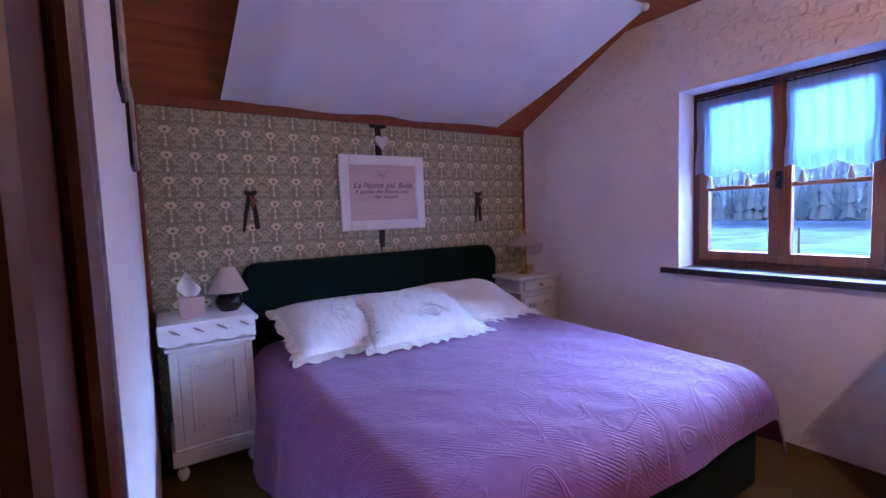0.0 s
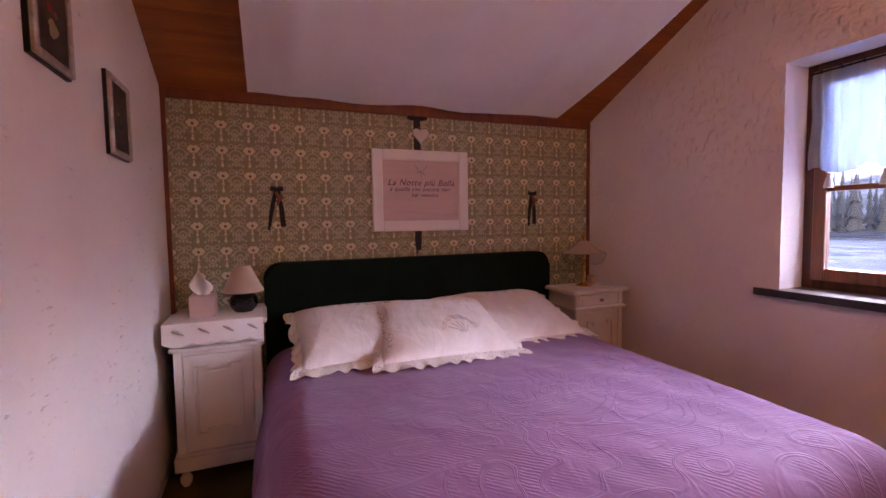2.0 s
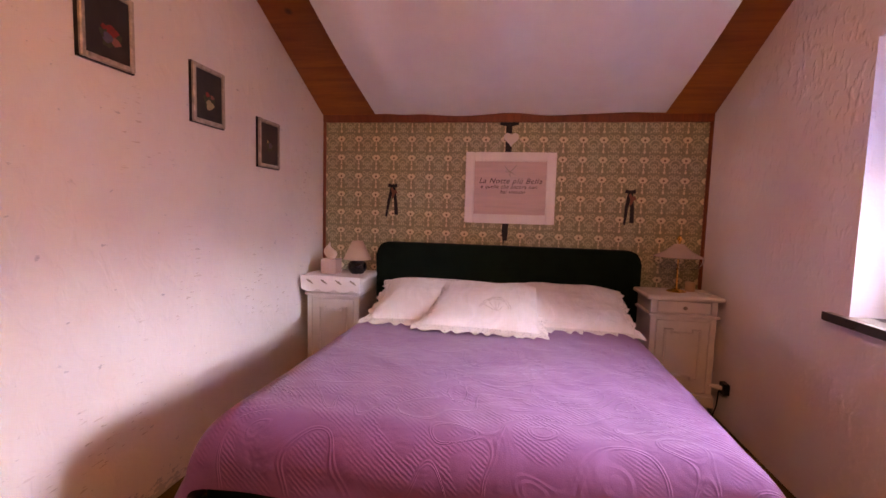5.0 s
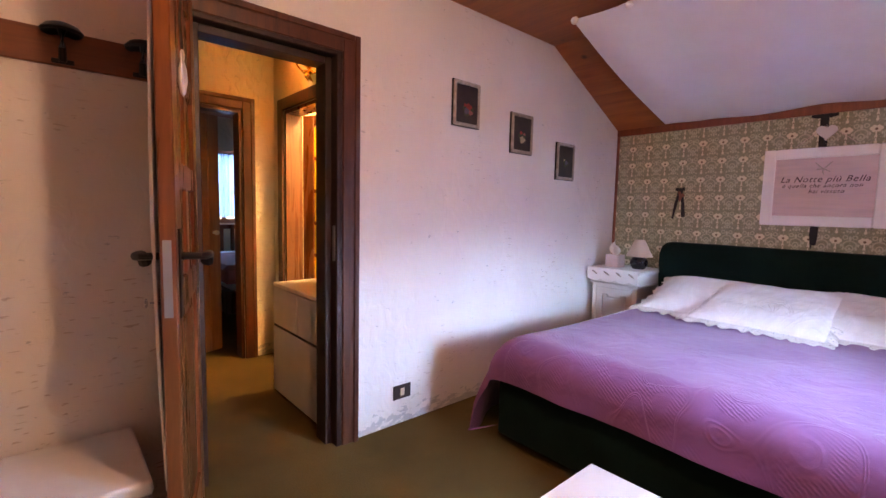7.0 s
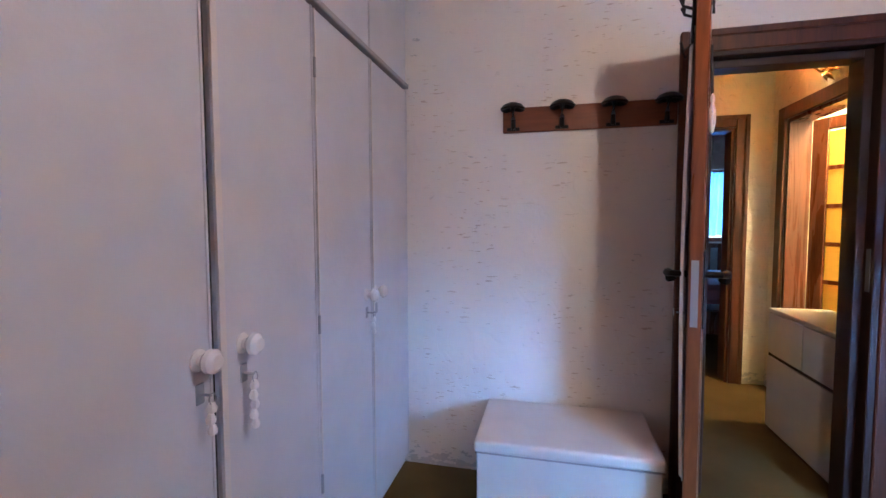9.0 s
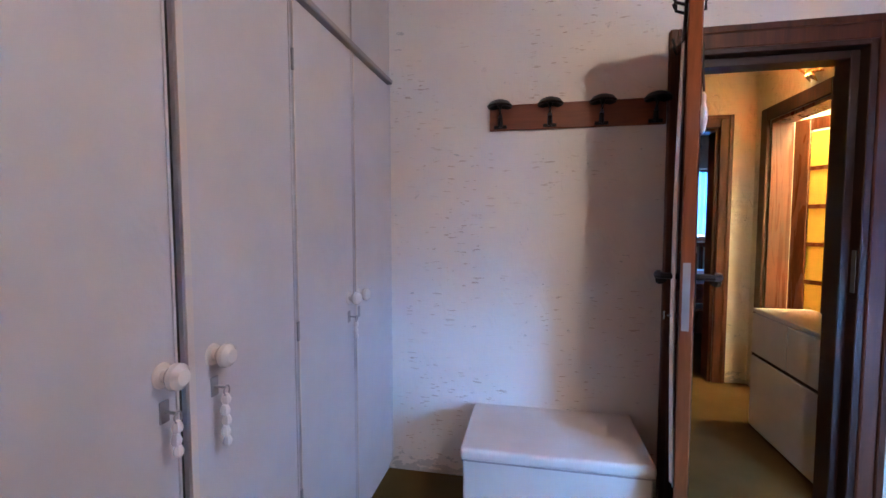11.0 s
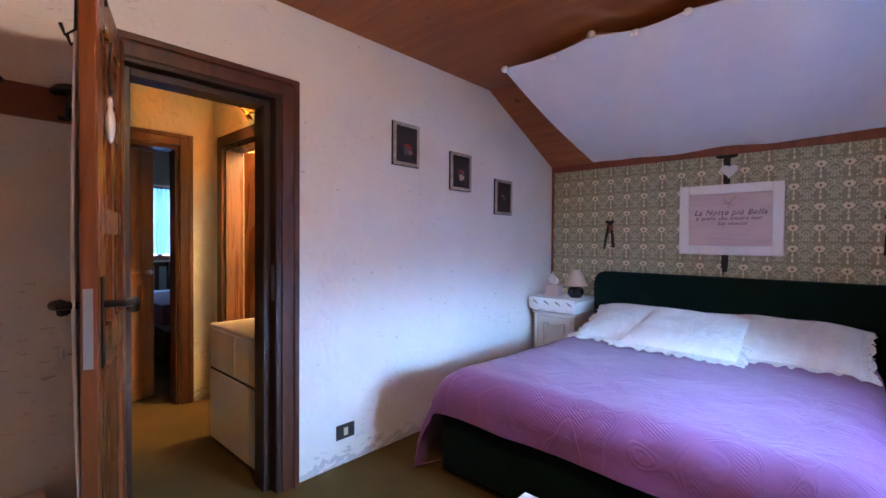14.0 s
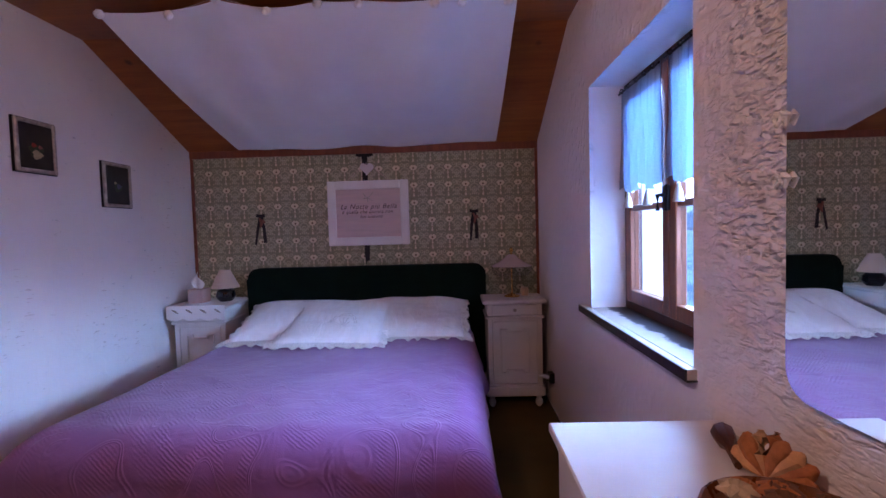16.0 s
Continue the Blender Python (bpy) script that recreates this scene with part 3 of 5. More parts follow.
def bedspread():
    """A cloth laid over the bed: level on top, rounding over the edges, to the floor on one side and short at the foot."""
    top, x0, x1, y0, y1 = 0.590, BX0 + 0.13, 2.130, 0.700, 2.45
    left, right, front = 0.76, 0.46, 0.315
    r = 0.155

    def ease(a):
        a = min(1.0, max(0.0, a))
        return a * a * (3 - 2 * a)

    def fall(over):
        bend = min(over, r * math.pi / 2)
        return r * math.sin(bend / r), r * (1 - math.cos(bend / r)), max(0.0, over - r * math.pi / 2)

    def place(u, v):
        x = x0 - left + u * (x1 - x0 + left + right)
        y = y0 - front + v * (y1 - y0 + front)
        ox, oy = max(0.0, x0 - x, x - x1), max(0.0, y0 - y)
        west = x < x0
        cx, cy = min(max(x, x0), x1), max(y, y0)
        ax, dx, hx = fall(ox)
        ay, dy, hy = fall(oy)
        flare = (0.10 + 0.72 * ease((1.45 - cy) / 0.75) * (1 - 0.85 * ease((1.02 - y) / 0.42))) if west else (0.05 + 0.22 * ease((cy - 1.4) / 0.6) + 0.25 * ease(oy / 0.25))
        lean = math.sqrt(1 + flare * flare)
        fold_x = 0.022 * math.sin(cy * 13 + 2.5 * noise.noise(Vector((cy * 2, 1, 0)))) * min(1, hx / 0.22)
        fold_y = 0.010 * math.sin(cx * 9 + 3 * noise.noise(Vector((cx * 2, 4, 0)))) * min(1, hy / 0.08)
        belly = 1 - (1 - min(1.0, hx / 0.56)) ** 2.0
        out_x = ax + (0.56 * belly if west else hx) / lean * flare + fold_x
        out_y = (ay + hy * 0.10 + fold_y)
        down_x, down_y = dx + hx / lean, dy + hy * 0.98
        drop = (down_x ** 1.8 + down_y ** 1.8) ** (1 / 1.8)
        z = top + 0.014 * math.sin(1.9 * cx + 0.4) * math.cos(1.5 * cy) + 0.006 * noise.noise(Vector((x * 3, y * 3, 0)))
        z += 0.004 * noise.noise(Vector((x * 8 + y * 3, y * 5, 2)))
        return (cx + (-out_x if west else out_x), cy - out_y, max(z - drop, 0.010 + 0.008 * (1 + math.sin(cy * 30 + cx * 22))))

    bm = bmesh.new()
    grid(bm, 150, 110, place)
    thicken(bm, 0.006)
    ob = part("bedspread", bm, spread_material(), smooth=True)
    return tagged(ob, "violet quilted bedspread with raised waves, draped over the bed", "bedspread")


bedspread()


LINEN_SHADE = plain("embroidery_thread", (0.62, 0.58, 0.55), 0.8)


def linen_creased():
    s = Nodes("creased_linen", (0.80, 0.78, 0.76), 0.85, Sheen_Weight=0.1)
    crease = s.noise(7.0, 5.0, s.coords((1, 0.5, 1)), 0.6, 1.5)
    pressed = s.math("ABSOLUTE", s.math("SUBTRACT", s.noise(4.0, 2.0, s.coords((1, 0.6, 1)), 0.5, 2.2), 0.5))
    s.put(s.b, "Base Color", s.mix(s.ramp(crease, (0.4, 0.0), (0.6, 1.0)), (0.76, 0.73, 0.70), (0.82, 0.80, 0.78)))
    h = s.math("ADD", s.math("MULTIPLY", crease, 0.7), s.ramp(pressed, (0.0, 0.2), (0.07, 0.0)))
    s.bump(s.math("ADD", h, s.math("MULTIPLY", s.noise(420.0), 0.03)), 0.012, 0.6)
    return s.m


def openwork():
    """Crocheted lace: thread round small holes."""
    s = Nodes("crochet_lace", (0.80, 0.78, 0.75), 0.85)
    cells = s.node("TexVoronoi", "Distance", Vector=s.coords(), Scale=75.0)
    hole = s.ramp(cells, (0.20, 1.0), (0.28, 0.0))
    clear = s.t.nodes.new("ShaderNodeBsdfTransparent")
    both = s.t.nodes.new("ShaderNodeMixShader")
    s.t.links.new(s.math("MULTIPLY", hole, 0.8), both.inputs[0])
    s.t.links.new(s.b.outputs[0], both.inputs[1])
    s.t.links.new(clear.outputs[0], both.inputs[2])
    s.t.links.new(both.outputs[0], s.t.nodes["Material Output"].inputs[0])
    s.bump(cells, 0.004, 0.8)
    return s.m


CREASED = linen_creased()
LACE = openwork()


def pillow(at, turn, tilt, wide, deep, thick, label, fan=False, border=-0.72):
    """A soft pillow with embroidery on its face and lace round three sides, which lies level where it meets the bed."""
    ob = thing("pillow", at, label, "pillow", "pillows on the bed")
    ob.matrix_world = pose(*at, tilt, 0, turn)
    seed = at[0] * 9
    bm = bmesh.new()

    def side(s):
        def place(u, v):
            a, b = 2 * u - 1, 2 * v - 1
            pinch = 1 - 0.05 * (1 - abs(a) ** 2) * abs(b) ** 3
            pin2 = 1 - 0.06 * (1 - abs(b) ** 2) * abs(a) ** 3
            h = max(0.0, (1 - a ** 4) * (1 - b ** 4)) ** 0.55
            wr = 0.010 * noise.noise(Vector((a * 2.6 + seed, b * 2.2, s))) + 0.0035 * noise.noise(Vector((a * 8, b * 7 + seed, s)))
            ray = math.atan2(1 - abs(b), 1 - abs(a)) * 9
            wr += 0.003 * math.sin(ray + seed) * (abs(a) * abs(b)) ** 1.2
            return (a * wide / 2 * pin2, b * deep / 2 * pinch, s * (thick / 2 * h) + wr * h)
        return place
    grid(bm, 54, 38, side(1))
    grid(bm, 54, 38, side(-1))
    bmesh.ops.remove_doubles(bm, verts=bm.verts, dist=0.0008)
    part("cushion", bm, CREASED, ob, smooth=True)
    sheet = side(1)

    def on(a, b):
        p = sheet((a + 1) / 2, (b + 1) / 2)
        return (p[0], p[1], p[2] + 0.0015)
    paths = []
    if fan:
        cx, cy = 0.22, -0.58
        for size in (1.0, 0.86):
            paths.append([on(cx + 0.25 * size * math.cos(t) * (1 + 0.10 * abs(math.sin(6 * t))), cy + 0.46 * size * math.sin(t) * (1 + 0.10 * abs(math.sin(6 * t)))) for t in [math.pi * (0.04 + 0.92 * k / 40) for k in range(41)]])
        for q in range(5):
            t = math.pi * (0.2 + 0.15 * q)
            paths.append([on(cx + 0.2 * f * math.cos(t) + 0.02 * math.sin(f * 5), cy - 0.08 + 0.40 * f * math.sin(t)) for f in [0.15 + 0.2 * k for k in range(5)]])
    for k in range(14):
        a0 = border + 0.05 * math.sin(k * 0.9)
        b0 = -0.75 + 0.11 * k
        paths.append([on(a0 + 0.04 * math.cos(t) * (1 + 0.3 * math.sin(3 * t)), b0 + 0.06 * math.sin(t)) for t in [0.55 * j + k for j in range(9)]])
    if not fan:
        for k in range(9):
            a0, b0 = -0.55 + 0.12 * k, 0.66 + 0.06 * math.sin(k * 0.8)
            paths.append([on(a0 + 0.05 * math.cos(t), b0 + 0.04 * math.sin(t)) for t in [0.6 * j + k for j in range(7)]])
    for path in paths:
        bm = bmesh.new()
        tube(bm, path, 0.0022, 4)
        part("embroidery", bm, LINEN_SHADE, ob)
    bm = bmesh.new()
    corners = [(-wide / 2, deep / 2), (-wide / 2, -deep / 2), (wide / 2, -deep / 2), (wide / 2, deep / 2)]
    pts = []
    for (ax, ay), (bx, by) in zip(corners, corners[1:]):
        k = int(330 * math.hypot(bx - ax, by - ay) / (wide + 2 * deep))
        pts += [((ax + (bx - ax) * i / k) * 0.985, (ay + (by - ay) * i / k) * 0.985) for i in range(k)]
    prev, level = None, math.tan(radians(tilt))
    for i, (px, py) in enumerate(pts):
        ea, eb = abs(px) / (wide / 2), abs(py) / (deep / 2)
        foot = max(0.0, -py / (deep / 2)) ** 7
        px, py = px * (1 - 0.06 * (1 - eb ** 2) * ea ** 3), py * (1 - 0.05 * (1 - ea ** 2) * eb ** 3)
        w = 0.034 + 0.020 * abs(math.sin(i * 0.30)) + 0.016 * noise.noise(Vector((i * 0.06, at[0], 0))) + 0.035 * foot
        nx, ny = (px / (wide / 2)) ** 7, (py / (deep / 2)) ** 7
        length = math.hypot(nx, ny) or 1
        nx, ny = nx / length, ny / length
        row = []
        for k in (0, 0.33, 0.66, 1):
            wav = 0.012 * k * math.sin(i * 0.42 + 2.5 * noise.noise(Vector((i * 0.05, 3, at[0]))))
            lift = w * k * level * max(0.0, -ny) + 0.004 - 0.014 * k * foot
            row.append(bm.verts.new((px + nx * w * k, py + ny * w * k, wav * (1 - 0.4 * foot) - 0.020 * k * k * (1 - foot) + lift)))
        if prev:
            for a in range(3):
                bm.faces.new((prev[a], prev[a + 1], row[a + 1], row[a]))
        prev = row
    thicken(bm, 0.002)
    part("lace_trim", bm, LACE, ob, "scalloped white openwork lace edging", True)
    return ob


pillow((0.985, 2.225, 0.678), 1, 17, 0.74, 0.56, 0.16, "white embroidered pillow with lace edging leaning on the headboard", border=0.45)
pillow((1.80, 2.225, 0.682), -1, 17, 0.82, 0.56, 0.16, "white embroidered pillow with lace edging leaning on the headboard")
pillow((1.335, 2.105, 0.688), -4, 17, 0.70, 0.58, 0.15, "white pillow with an embroidered fan laid between the others", fan=True, border=-0.9)


# ---- bedside cabinets ----
def bedside(at, wide, deep, high, label):
    """A tall cabinet: a drawer over a panelled door, ledges, a plinth and turned feet."""
    ob = thing("bedside_cabinet", at, label, "bedside cabinet", "bedside cabinets")
    ledge, gap = high - 0.125, 0.004
    bm = bmesh.new()
    box(bm, (0.02, 0.022, 0.10), (wide - 0.02, deep, high - 0.028), 0.002)
    for x in (0.02, wide - 0.055):
        box(bm, (x, 0.010, 0.17), (x + 0.035, 0.022, ledge - 0.012), 0.003)
        box(bm, (x, 0.008, ledge + 0.01), (x + 0.035, 0.022, high - 0.028), 0.003)
    box(bm, (0.055, 0.010, ledge - 0.030), (wide - 0.055, 0.022, ledge - 0.012), 0.002)
    part("body", bm, WHITEPAINT, ob)
    part("ledge", boxes(((0.004, -0.006, ledge - 0.012), (wide - 0.004, deep, ledge + 0.008)), bevel=0.005), WHITEPAINT, ob)
    bm = bmesh.new()
    box(bm, (0.004, 0.0, 0.085), (wide - 0.004, deep, 0.155), 0.004)
    box(bm, (0.010, 0.004, 0.155), (wide - 0.010, deep, 0.172), 0.006)
    part("plinth", bm, WHITEPAINT, ob)
    part("top", boxes(((-0.015, -0.02, high - 0.028), (wide + 0.015, deep, high)), bevel=0.008), WHITEPAINT, ob)
    part("drawer", boxes(((0.055 + gap, 0.006, ledge + 0.016), (wide - 0.055 - gap, 0.022, high - 0.036)), bevel=0.004), WHITEPAINT, ob)
    lo, hi, a, b, m = 0.23, ledge - 0.085, 0.105, wide - 0.105, 0.014
    y = -0.002
    pairs = [((0.055 + gap, 0.012, 0.176), (wide - 0.055 - gap, 0.022, ledge - 0.034)), ((a, y, lo + 0.02), (a + m, 0.012, hi)), ((b - m, y, lo + 0.02), (b, 0.012, hi))]
    for z, s in ((hi, -1), (lo + 0.02, 1)):
        for p, q in ((a, a + 0.055), (b - 0.055, b)):
            pairs.append(((p, y, min(z, z + s * m)), (q, 0.012, max(z, z + s * m))))
        for p in (a + 0.042, b - 0.055):
            pairs.append(((p, y - 0.001, min(z, z + s * 0.034)), (p + 0.013, 0.012, max(z, z + s * 0.034))))
        pairs.append(((a + 0.055, y, min(z + s * 0.020, z + s * 0.034)), (b - 0.055, 0.012, max(z + s * 0.020, z + s * 0.034))))
    part("door", boxes(*pairs, bevel=0.003), WHITEPAINT, ob)
    bm = bmesh.new()
    lathe(bm, [(0.0, -0.014), (0.011, -0.012), (0.013, -0.004), (0.006, 0.004), (0.006, 0.014)], steps=14)
    bmesh.ops.transform(bm, matrix=pose(wide / 2, -0.010, ledge + 0.052, -90, 0, 0), verts=bm.verts)
    part("knob", bm, SILVERPAINT, ob, "small dull metal knob", True)
    for x in (0.045, wide - 0.045):
        for yy in (0.040, deep - 0.045):
            bm = bmesh.new()
            lathe(bm, [(0.0, 0.0), (0.014, 0.002), (0.026, 0.025), (0.027, 0.045), (0.016, 0.062), (0.022, 0.076), (0.024, 0.086)], (x, yy, 0), 14)
            part("leg", bm, WHITEPAINT, ob, smooth=True)
    return ob


SILVERPAINT = plain("aged_silver_paint", (0.42, 0.37, 0.31), 0.45, 0.35, vary=0.35, scale=40)
bedside((0.05, 2.25, 0), 0.42, 0.42, 0.80, "tall white-painted bedside cabinet under a cone-shaded lamp")
bedside((2.355, 2.25, 0), 0.43, 0.315, 0.79, "tall white-painted bedside cabinet under a glass-shaded lamp")


# ---- built-in wardrobe ----
def wardrobe():
    y = -2.13
    ob = thing("wardrobe", (0, 0, 0), "white built-in wardrobe with flat doors and smaller upper cupboards", "wardrobe")
    part("body", boxes(((0.0, FRONT, 0.0), (W, y - 0.022, FLAT))), CLOSETPAINT, ob)
    cuts = [0.0, 0.475, 0.925, 1.37, 1.80, 2.30, W]
    for k, (a, b) in enumerate(zip(cuts, cuts[1:])):
        gap = 0.006
        d = part("door", boxes(((a + gap + 0.012 * (k == 3), y - 0.022, 0.05), (b - gap, y, 1.945)), bevel=0.003), CLOSETPAINT, ob)
        wide = 0.022 if k == 2 else 0.009
        part("edge_bead", boxes(((b - gap - wide, y, 0.05), (b - gap, y + 0.004, 1.945)), bevel=0.0018), WHITEPAINT, d, "pale bead along the door's edge")
        part("edge_bead", boxes(((a + gap + 0.012 * (k == 3), y, 0.05), (a + gap + 0.009 + 0.012 * (k == 3), y + 0.004, 1.945)), bevel=0.0018), CLOSETPAINT, d)
        part("upper_door", boxes(((a + gap, y - 0.022, 1.985), (b - gap, y, FLAT - 0.02)), bevel=0.003), CLOSETPAINT, ob)
    for x, key in ((0.435, 0), (0.535, 1), (1.285, 2), (1.425, 1), (2.255, 1), (2.345, 0)):
        bm = bmesh.new()
        lathe(bm, [(0.0, 0.052), (0.016, 0.050), (0.026, 0.040), (0.027, 0.030), (0.018, 0.018), (0.011, 0.012), (0.012, 0.004), (0.024, 0.003), (0.026, 0.0)], steps=18)
        bmesh.ops.transform(bm, matrix=pose(x, y, 0.985, -90, 0, 0), verts=bm.verts)
        part("knob", bm, PORCELAIN, ob, "white china knob", True)
        part("keyhole_plate", boxes(((x - 0.012, y, 0.89), (x + 0.012, y + 0.002, 0.935)), bevel=0.0015), STEEL, ob)
        if key:
            bm = bmesh.new()
            tube(bm, [(x, y, 0.912), (x, y + 0.03, 0.912)], 0.003, 6)
            tube(bm, [(x + 0.009 * math.cos(k / 2), y + 0.032, 0.905 + 0.012 * math.sin(k / 2)) for k in range(14)], 0.002, 5)
            part("key", bm, STEEL, ob)
            bm = bmesh.new()
            for j in range(3 + 2 * (key == 2)):
                lathe(bm, [(0.0, -0.014), (0.009, -0.008), (0.011, 0.0), (0.006, 0.012), (0.0, 0.015)], (x + 0.004 * (j % 2), y + 0.030, 0.885 - 0.024 * j), 8)
            part("tassel", bm, LINEN, ob, "white beaded key tassel", True)
    for x in (0.925, 1.80):
        for z in (0.42, 0.95, 1.76):
            bm = bmesh.new()
            tube(bm, [(x, y + 0.004, z - 0.03), (x, y + 0.004, z + 0.03)], 0.006, 8)
            part("hinge", bm, STEEL, ob, smooth=True)
    # Black strip added to stand for the shade in the open door gap.
    part("gap_shade", boxes(((1.362, y - 0.021, 0.05), (1.384, y - 0.014, 1.945))), BLACKCLOTH, ob, "black strip put in for the shade in the gap between two doors")
    part("bead", boxes(((0.0, y - 0.022, 1.955), (W, y + 0.014, 1.978)), bevel=0.004), GREYBEAD, ob, "grey painted bead")
    return ob


wardrobe()

# ---- box, desk, stool blocks ----
laundry = thing("storage_box", (0.02, -1.70, 0), "low white lidded storage box under the coat rack", "storage box")
part("body", boxes(((0.01, 0.01, 0), (0.445, 0.71, 0.35)), bevel=0.006), WHITEPAINT, laundry)
bm = bmesh.new()
box(bm, (0.0, 0.0, 0.349), (0.46, 0.72, 0.397), 0.018, 4)
part("lid", bm, WHITEPAINT, laundry, "white padded lid", True)
part("seam", boxes(((0.006, 0.006, 0.343), (0.451, 0.714, 0.349))), GREYBEAD, laundry)

desk = thing("dressing_table", (2.39, -0.75, 0), "white painted dressing table under the mirror", "dressing table")
part("top", boxes(((0.0, 0.0, 0.775), (0.435, 0.96, 0.80)), bevel=0.004), WHITEPAINT, desk)
part("body", boxes(((0.02, 0.02, 0.0), (0.435, 0.94, 0.775)), bevel=0.004), WHITEPAINT, desk)

stool = thing("stool", (1.30, -0.30, 0), "low white stool at the foot of the bed", "stool")
part("seat", boxes(((0.0, 0.0, 0.36), (0.42, 0.46, 0.41)), bevel=0.008), WHITEPAINT, stool)
for lx in (0.03, 0.35):
    for ly in (0.03, 0.39):
        part("leg", boxes(((lx, ly, 0), (lx + 0.04, ly + 0.04, 0.36)), bevel=0.003), WHITEPAINT, stool)


# ---- ceiling cloth ----
pom_at = [(0.437, 1.250, 2.415), (0.775, 1.262, 2.402), (1.055, 1.185, 2.43), (1.262, 1.27, 2.402), (1.525, 1.232, 2.41), (1.722, 1.245, 2.405), (2.09, 1.262, 2.402), (2.222, 1.262, 2.402), (2.447, 1.276, 2.405)]


def edge(x):
    """Where the cloth's front edge runs between the pompoms."""
    for (ax, ay, az), (bx, by, bz) in zip(pom_at, pom_at[1:]):
        if x <= bx:
            f = max(0.0, (x - ax) / (bx - ax))
            return ay + (by - ay) * f + 0.012 * math.sin(f * math.pi)
    return pom_at[-1][1]


def ceiling_cloth():
    x0, x1 = 0.43, 2.50

    def place(u, v):
        x = x0 + (x1 - x0) * u + (1 - v) * -0.01
        y = 1.26 + (2.635 - 1.26) * v
        z = 2.425 + (1.995 - 2.425) * v
        y += (1 - v) ** 3 * (edge(x) - 1.255)
        sag = 0.03 * math.sin(math.pi * v) + (0.4 + math.sin(math.pi * v)) * (0.050 * noise.noise(Vector((u * 7.5, v * 0.5, 2))) + 0.022 * math.sin(u * 19 + 1.5 * v)) * min(1, 4 * v + 0.2)
        return (x, y, z - sag)
    bm = bmesh.new()
    grid(bm, 84, 40, place)
    thicken(bm, 0.003)
    ob = part("ceiling_cloth", bm, SHEET, smooth=True)
    return tagged(ob, "white cloth stretched under the sloping wooden ceiling", "hanging cloth")


ceiling_cloth()


# ---- pictures and the sign ----
def picture(y0, z0, y1, z1, blooms, label):
    ob = thing("picture", (0, (y0 + y1) / 2, (z0 + z1) / 2), label, "picture", "small framed pictures")
    w, h = abs(y1 - y0) / 2 + 0.006, abs(z1 - z0) / 2 + 0.006
    f = 0.020
    part("frame", boxes(((0, -w, -h), (0.024, -w + f, h)), ((0, w - f, -h), (0.024, w, h)), ((0, -w + f, -h), (0.024, w - f, -h + f)), ((0, -w + f, h - f), (0.024, w - f, h)), bevel=0.004), SILVERPAINT, ob, "narrow grooved silver frame")
    part("backing", boxes(((0, -w - 0.004, -h - 0.004), (0.012, w + 0.004, h + 0.004))), BLACK, ob, "dark frame back")
    part("painting", boxes(((0.0, -w + f, -h + f), (0.016, w - f, h - f))), PAINTING, ob, "dark painted ground")
    for k, (cy, cz, r, m) in enumerate(blooms):
        bm = bmesh.new()
        n = 14
        out = [(cy * w + r * (1 + 0.25 * math.sin(5 * a + k)) * math.cos(a), cz * h + r * (0.8 + 0.2 * math.cos(3 * a)) * math.sin(a)) for a in [2 * math.pi * i / n for i in range(n)]]
        plate(bm, out, 0.016, 0.0165 + 0.0004 * k)
        part("flower", bm, m, ob, "painted flower")
    return ob


PAINTING = plain("dark_painting", (0.018, 0.014, 0.012), 0.35, vary=0.5, scale=14)
RED, ROSE, PALE, LEAF, BLUE = [plain(n, c, 0.5, vary=0.3, scale=60) for n, c in (("painted_red", (0.30, 0.03, 0.02)), ("painted_rose", (0.32, 0.12, 0.10)), ("painted_cream", (0.40, 0.34, 0.20)), ("painted_leaf", (0.04, 0.06, 0.025)), ("painted_blue", (0.10, 0.10, 0.16)))]
picture(0.665, 2.03, 0.875, 1.775, [(0.1, -0.25, 0.045, LEAF), (0.15, -0.1, 0.026, RED), (0.0, -0.3, 0.022, BLUE), (0.3, -0.35, 0.018, ROSE), (-0.15, -0.05, 0.012, RED)], "small dark still life of red flowers in a silver frame")
picture(1.205, 1.92, 1.42, 1.665, [(0.0, -0.15, 0.040, LEAF), (0.05, -0.3, 0.028, PALE), (-0.1, 0.05, 0.014, RED), (0.2, 0.0, 0.012, ROSE)], "small dark still life of yellow flowers in a silver frame")
picture(1.745, 1.78, 1.965, 1.515, [(0.05, -0.1, 0.034, LEAF), (0.1, -0.05, 0.020, BLUE), (-0.15, 0.1, 0.010, PALE)], "small dark still life of pale flowers in a silver frame")

SX = 1.457
sign = thing("framed_sign", (SX, BACK, 1.46), "white wooden frame with a pale pink board lettered in italics", "sign")
part("frame", boxes(((-0.33, -0.035, -0.262), (-0.262, -0.005, 0.262)), ((0.262, -0.035, -0.262), (0.33, -0.005, 0.262)), ((-0.262, -0.035, -0.262), (0.262, -0.005, -0.194)), ((-0.262, -0.035, 0.194), (0.262, -0.005, 0.262)), bevel=0.006), FRAMEPAINT, sign)
PINKBOARD = Nodes("pink_board", (0.66, 0.50, 0.47), 0.8)
_bands = PINKBOARD.noise(1.0, 4.0, PINKBOARD.coords((2.5, 2.5, 30)))
PINKBOARD.put(PINKBOARD.b, "Base Color", PINKBOARD.mix(PINKBOARD.ramp(_bands, (0.4, 0.0), (0.7, 1.0)), (0.68, 0.52, 0.49), (0.58, 0.45, 0.43)))
part("board", boxes(((-0.262, -0.02, -0.194), (0.262, -0.006, 0.194))), PINKBOARD.m, sign, "pale pink wooden board")
INK = plain("faded_ink", (0.07, 0.03, 0.035), 0.8)


